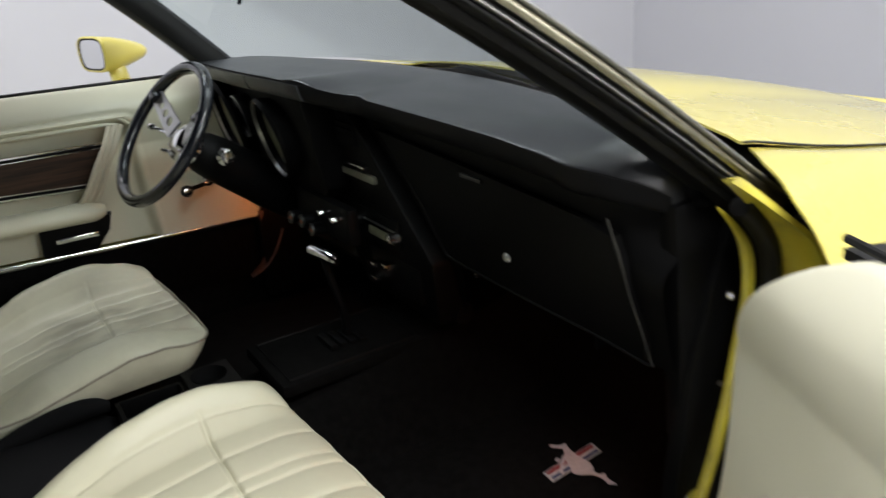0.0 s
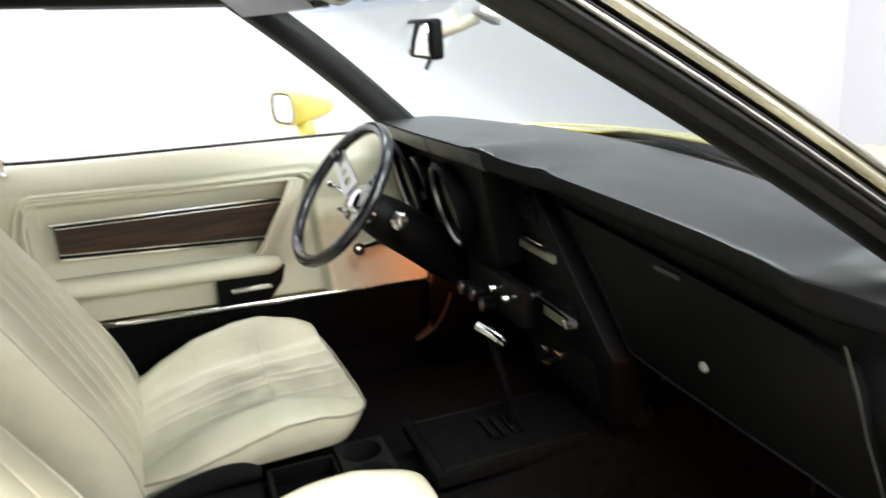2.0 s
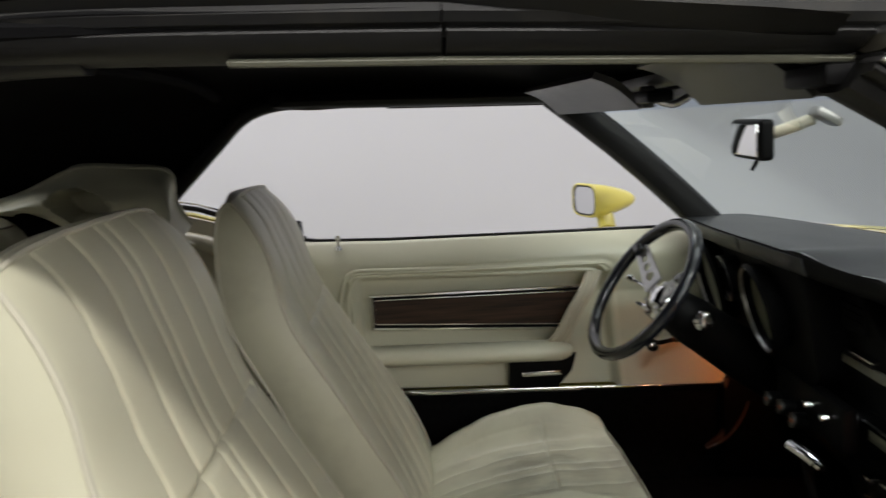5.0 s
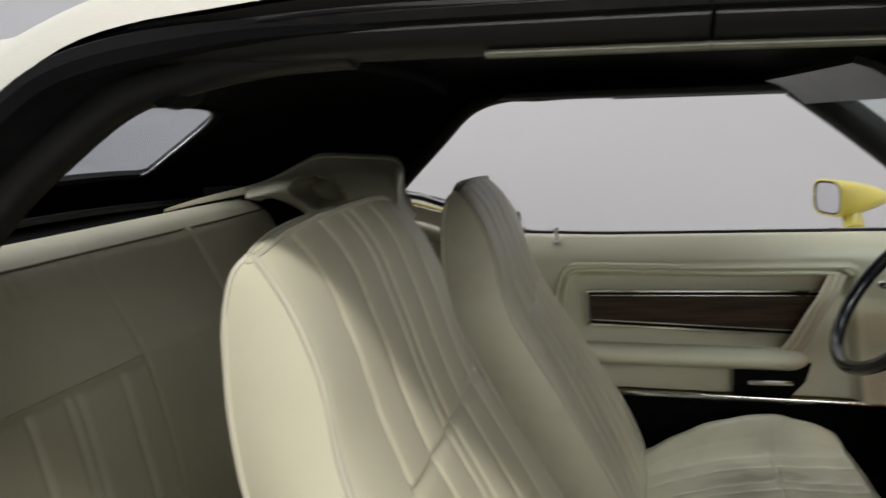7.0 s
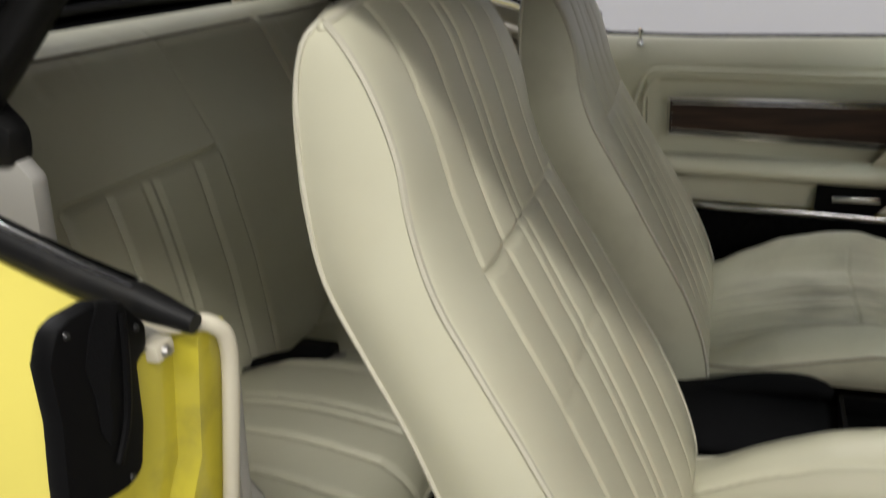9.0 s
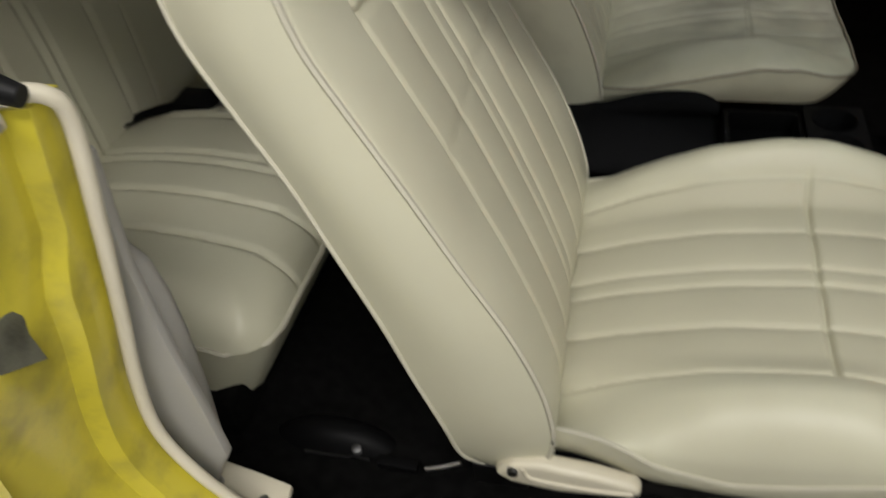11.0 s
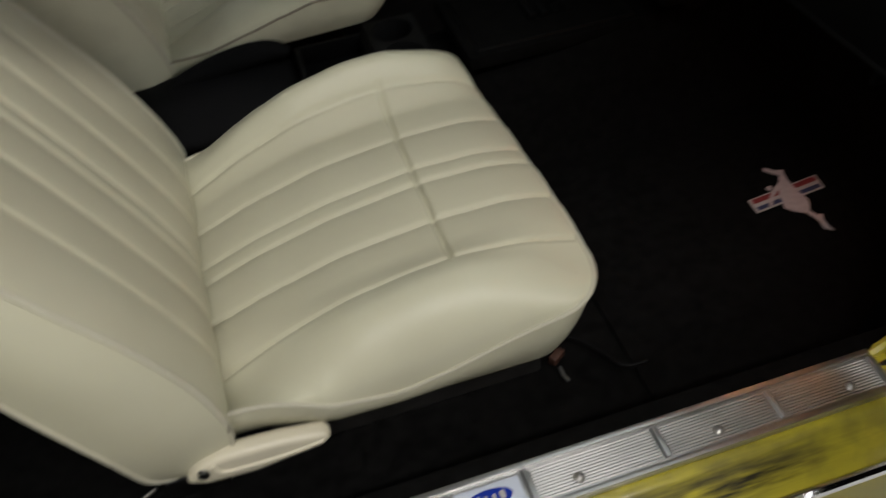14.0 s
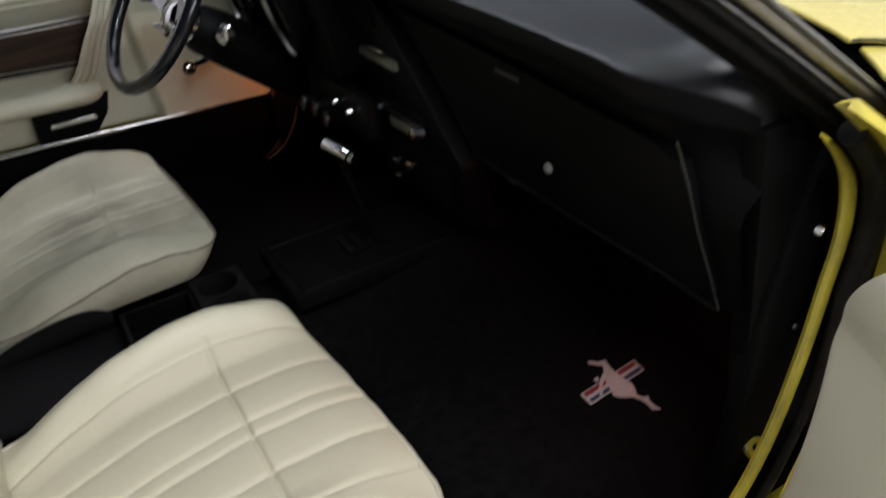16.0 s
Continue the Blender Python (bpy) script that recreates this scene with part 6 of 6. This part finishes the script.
anchor = thing("seat_belt_anchor", (0.36, -0.59, 0.25), "black seat belt anchor bolted to the floor behind the seat", "belt anchor")
part("anchor_cover", sheet(lambda u, v: Vector((0.33 + 0.085 * u * math.cos(2 * math.pi * v), -0.575 + 0.032 * u * math.sin(2 * math.pi * v), 0.250 + 0.030 * (1 - u**2.5))), 8, 24, closed_v=True), BLACK_PLASTIC, anchor, "low black plastic cover")
part("steel_edge", tube([(0.296, -0.606, 0.254), (0.330, -0.607, 0.256), (0.358, -0.607, 0.258), (0.365, -0.605, 0.260), (0.387, -0.606, 0.258)], 0.0022, 6), DARK_STEEL, anchor, "dull steel edge")
part("bolt", lathe([(0, 0.010), (0.007, 0.008), (0.008, 0.0)], (0.368, -0.594, 0.258), (0, -0.4, 1), 10), DARK_STEEL, anchor, "dull bolt head")
part("strap", box(0.40, -0.612, 0.250, 0.455, -0.596, 0.262, 0.003), BLACK_PLASTIC, anchor)
part("link_rod", tube([(0.466, -0.608, 0.262), (0.490, -0.604, 0.268), (0.512, -0.598, 0.274)], 0.0026, 8), STEEL, anchor, "bright steel link rod")

# ---- pedals ----
pedals = thing("brake_pedal", (1.60, 0.33, 0.40), "black rubber brake pedal on a steel arm", "pedal")
part("pad", box(1.545, 0.27, 0.375, 1.565, 0.39, 0.435, 0.006), RUBBER, pedals)
part("arm", tube([(1.565, 0.33, 0.41), (1.62, 0.33, 0.52), (1.66, 0.33, 0.66)], 0.008, 8), RUBBER, pedals)

# ---- floor mat with a stitched emblem ----
mat = thing("floor_mat", (1.45, -0.42, 0.25), "black carpet floor mat with a pale stitched emblem", "floor mat")
part("mat", thick(lambda u, v: Vector((1.14 + 0.50 * u, -0.69 + 0.49 * v, 0.2455 + 0.006 * max(0.0, u - 0.8) / 0.2)), 10, 10, (0, 0, -0.004)), CARPET, mat)


def stitched(points, z, m):
    return part("stitched_patch", prism([(x, y, z) for x, y in points], (0, 0, 0.002)), m, mat)


BAR = [Vector(p) for p in [(1.450, -0.397), (1.580, -0.383), (1.576, -0.413), (1.448, -0.426)]]


def band(a, b, lo, hi):
    """A strip of the slanting bar: a to b along it, lo to hi across it."""
    at = lambda u, w: tuple(BAR[0].lerp(BAR[1], u).lerp(BAR[3].lerp(BAR[2], u), w))
    return [at(a, lo), at(b, lo), at(b, hi), at(a, hi)]


stitched(band(0.0, 1.0, 0.0, 1.0), 0.2475, WHITE_THREAD)
stitched(band(0.03, 0.97, 0.08, 0.40), 0.2482, RED)
stitched(band(0.03, 0.97, 0.66, 0.92), 0.2482, NAVY)
# plain pale figure across the bar
for lift, outline in enumerate((
    [(1.539, -0.355), (1.535, -0.365), (1.532, -0.381), (1.532, -0.399), (1.533, -0.413), (1.535, -0.428), (1.530, -0.441), (1.521, -0.455), (1.511, -0.451), (1.499, -0.443), (1.491, -0.432), (1.497, -0.417), (1.501, -0.403), (1.508, -0.390), (1.520, -0.373), (1.528, -0.360)],
    [(1.512, -0.340), (1.518, -0.343), (1.525, -0.352), (1.539, -0.355), (1.534, -0.366), (1.524, -0.362), (1.516, -0.353), (1.510, -0.346)],
    [(1.523, -0.375), (1.517, -0.394), (1.506, -0.393), (1.492, -0.403), (1.476, -0.423), (1.472, -0.420), (1.485, -0.402), (1.500, -0.388)],
    [(1.521, -0.451), (1.526, -0.464), (1.535, -0.466), (1.529, -0.478), (1.528, -0.493), (1.530, -0.501), (1.519, -0.493), (1.522, -0.477), (1.519, -0.464), (1.515, -0.455)],
    [(1.490, -0.383), (1.498, -0.381), (1.498, -0.387), (1.491, -0.391)],
)):
    stitched(outline, 0.2490 + 0.0002 * lift, PINK)

# ---- mirrors and wipers ----
rv = thing("rearview_mirror", (1.20, -0.05, 1.15), "black framed rear-view mirror on a cream stalk", "mirror")
o = Vector((1.160, 0.002, 1.135))
case = part("case", moved(box(-0.010, -0.072, -0.030, 0.012, 0.072, 0.030, 0.008, segments=3), Matrix.Translation(o) @ pose(0, 0, 0, 0, 0, -4)), BLACK_PLASTIC, rv, "black mirror case")
part("glass", moved(box(-0.0125, -0.064, -0.024, -0.0100, 0.064, 0.024, 0.002), Matrix.Translation(o) @ pose(0, 0, 0, 0, 0, -4)), MIRROR, case, "mirror glass")
part("stalk", tube([o + Vector((0.014, -0.03, 0.006)), (1.200, -0.055, 1.152), (1.222, -0.072, 1.162)], 0.009, 10), CREAM_PLASTIC, rv, "cream stalk")
part("mount", moved(box(-0.020, -0.016, -0.006, 0.020, 0.016, 0.008, 0.004), Matrix.Translation((1.232, -0.082, 1.163)) @ pose(0, 0, 0, 0, 30, 0)), STEEL, rv)
part("day_tab", tube([o + Vector((-0.002, -0.03, -0.030)), o + Vector((-0.012, -0.034, -0.044))], 0.003, 6), BLACK_PLASTIC, case)

sm = thing("door_mirror", (1.12, 0.90, 0.92), "yellow bullet-shaped door mirror", "mirror")
M = Vector((1.058, 0.925, 0.957))


TURN = Matrix.Rotation(radians(21), 3, "Z")


def shell_fn(u, v):
    a = 2 * math.pi * v
    k = math.sqrt(max(0.0, 1 - u**1.5))
    w, h = 0.064 * k + 0.001, 0.045 * k + 0.001
    c, s = math.cos(a), math.sin(a)
    q = (abs(c) ** 4 + abs(s) ** 4) ** -0.25 if u < 0.25 else (abs(c) ** 4 + abs(s) ** 4) ** (-0.25 * max(0, 1 - (u - 0.25) * 2))
    return M + TURN @ Vector((0.156 * u, w * c * q, h * s * q - 0.010 * u))


def lip_fn(u, v):
    return M + (shell_fn(0.0, v) - M) * (0.84 + 0.16 * u) + TURN @ Vector((-0.004 * math.sin(math.pi * u), 0, 0))


bowl = part("shell", sheet(shell_fn, 24, 32, closed_v=True), YELLOW, sm, "yellow painted shell", 70)
part("shell_lip", sheet(lip_fn, 4, 32, closed_v=True), YELLOW, bowl)
part("rim", tube([M + (shell_fn(0.0, k / 32) - M) * 0.845 + TURN @ Vector((-0.001, 0, 0)) for k in range(32)], 0.0026, 8, closed=True), RUBBER, bowl, "black rim")
part("glass", sheet(lambda u, v: M + (shell_fn(0.0, v) - M) * (0.84 * u + 0.001) + TURN @ Vector((-0.001, 0, 0)), 4, 32, closed_v=True), MIRROR, bowl, "mirror glass")
part("foot", tube(smooth_path([(1.105, 0.920, 0.935), (1.108, 0.900, 0.905), (1.108, 0.876, 0.880)]), [0.024] * 12 + [0.028], 12, flat=0.75), YELLOW, sm, "yellow foot")

for side in (-1, 1):
    wiper = thing("windscreen_wiper", (1.56, -0.05 + 0.3 * (side > 0), 0.935), "black wiper resting at the foot of the windscreen", "wiper", "wipers")
    y0 = -0.03 if side < 0 else 0.33
    dz = 0.0 if side < 0 else -0.026
    part("arm", tube(smooth_path([(1.585, y0 + 0.10, 0.904 + dz), (1.576, y0 - 0.01, 0.928 + dz), (1.572, y0 - 0.13, 0.920 + dz)]), 0.006, 8), BLACK_PLASTIC, wiper)
    part("blade", tube(smooth_path([(1.566, y0 + 0.14, 0.912 + dz), (1.572, y0 - 0.06, 0.921 + dz), (1.566, y0 - 0.24, 0.910 + dz)]), 0.005, 6, flat=1.6), RUBBER, wiper)
    part("pivot", lathe([(0, 0.018), (0.012, 0.016), (0.016, 0.0)], (1.588, y0 + 0.10, 0.896 + dz), (0, 0, 1), 14), BLACK_PLASTIC, wiper)
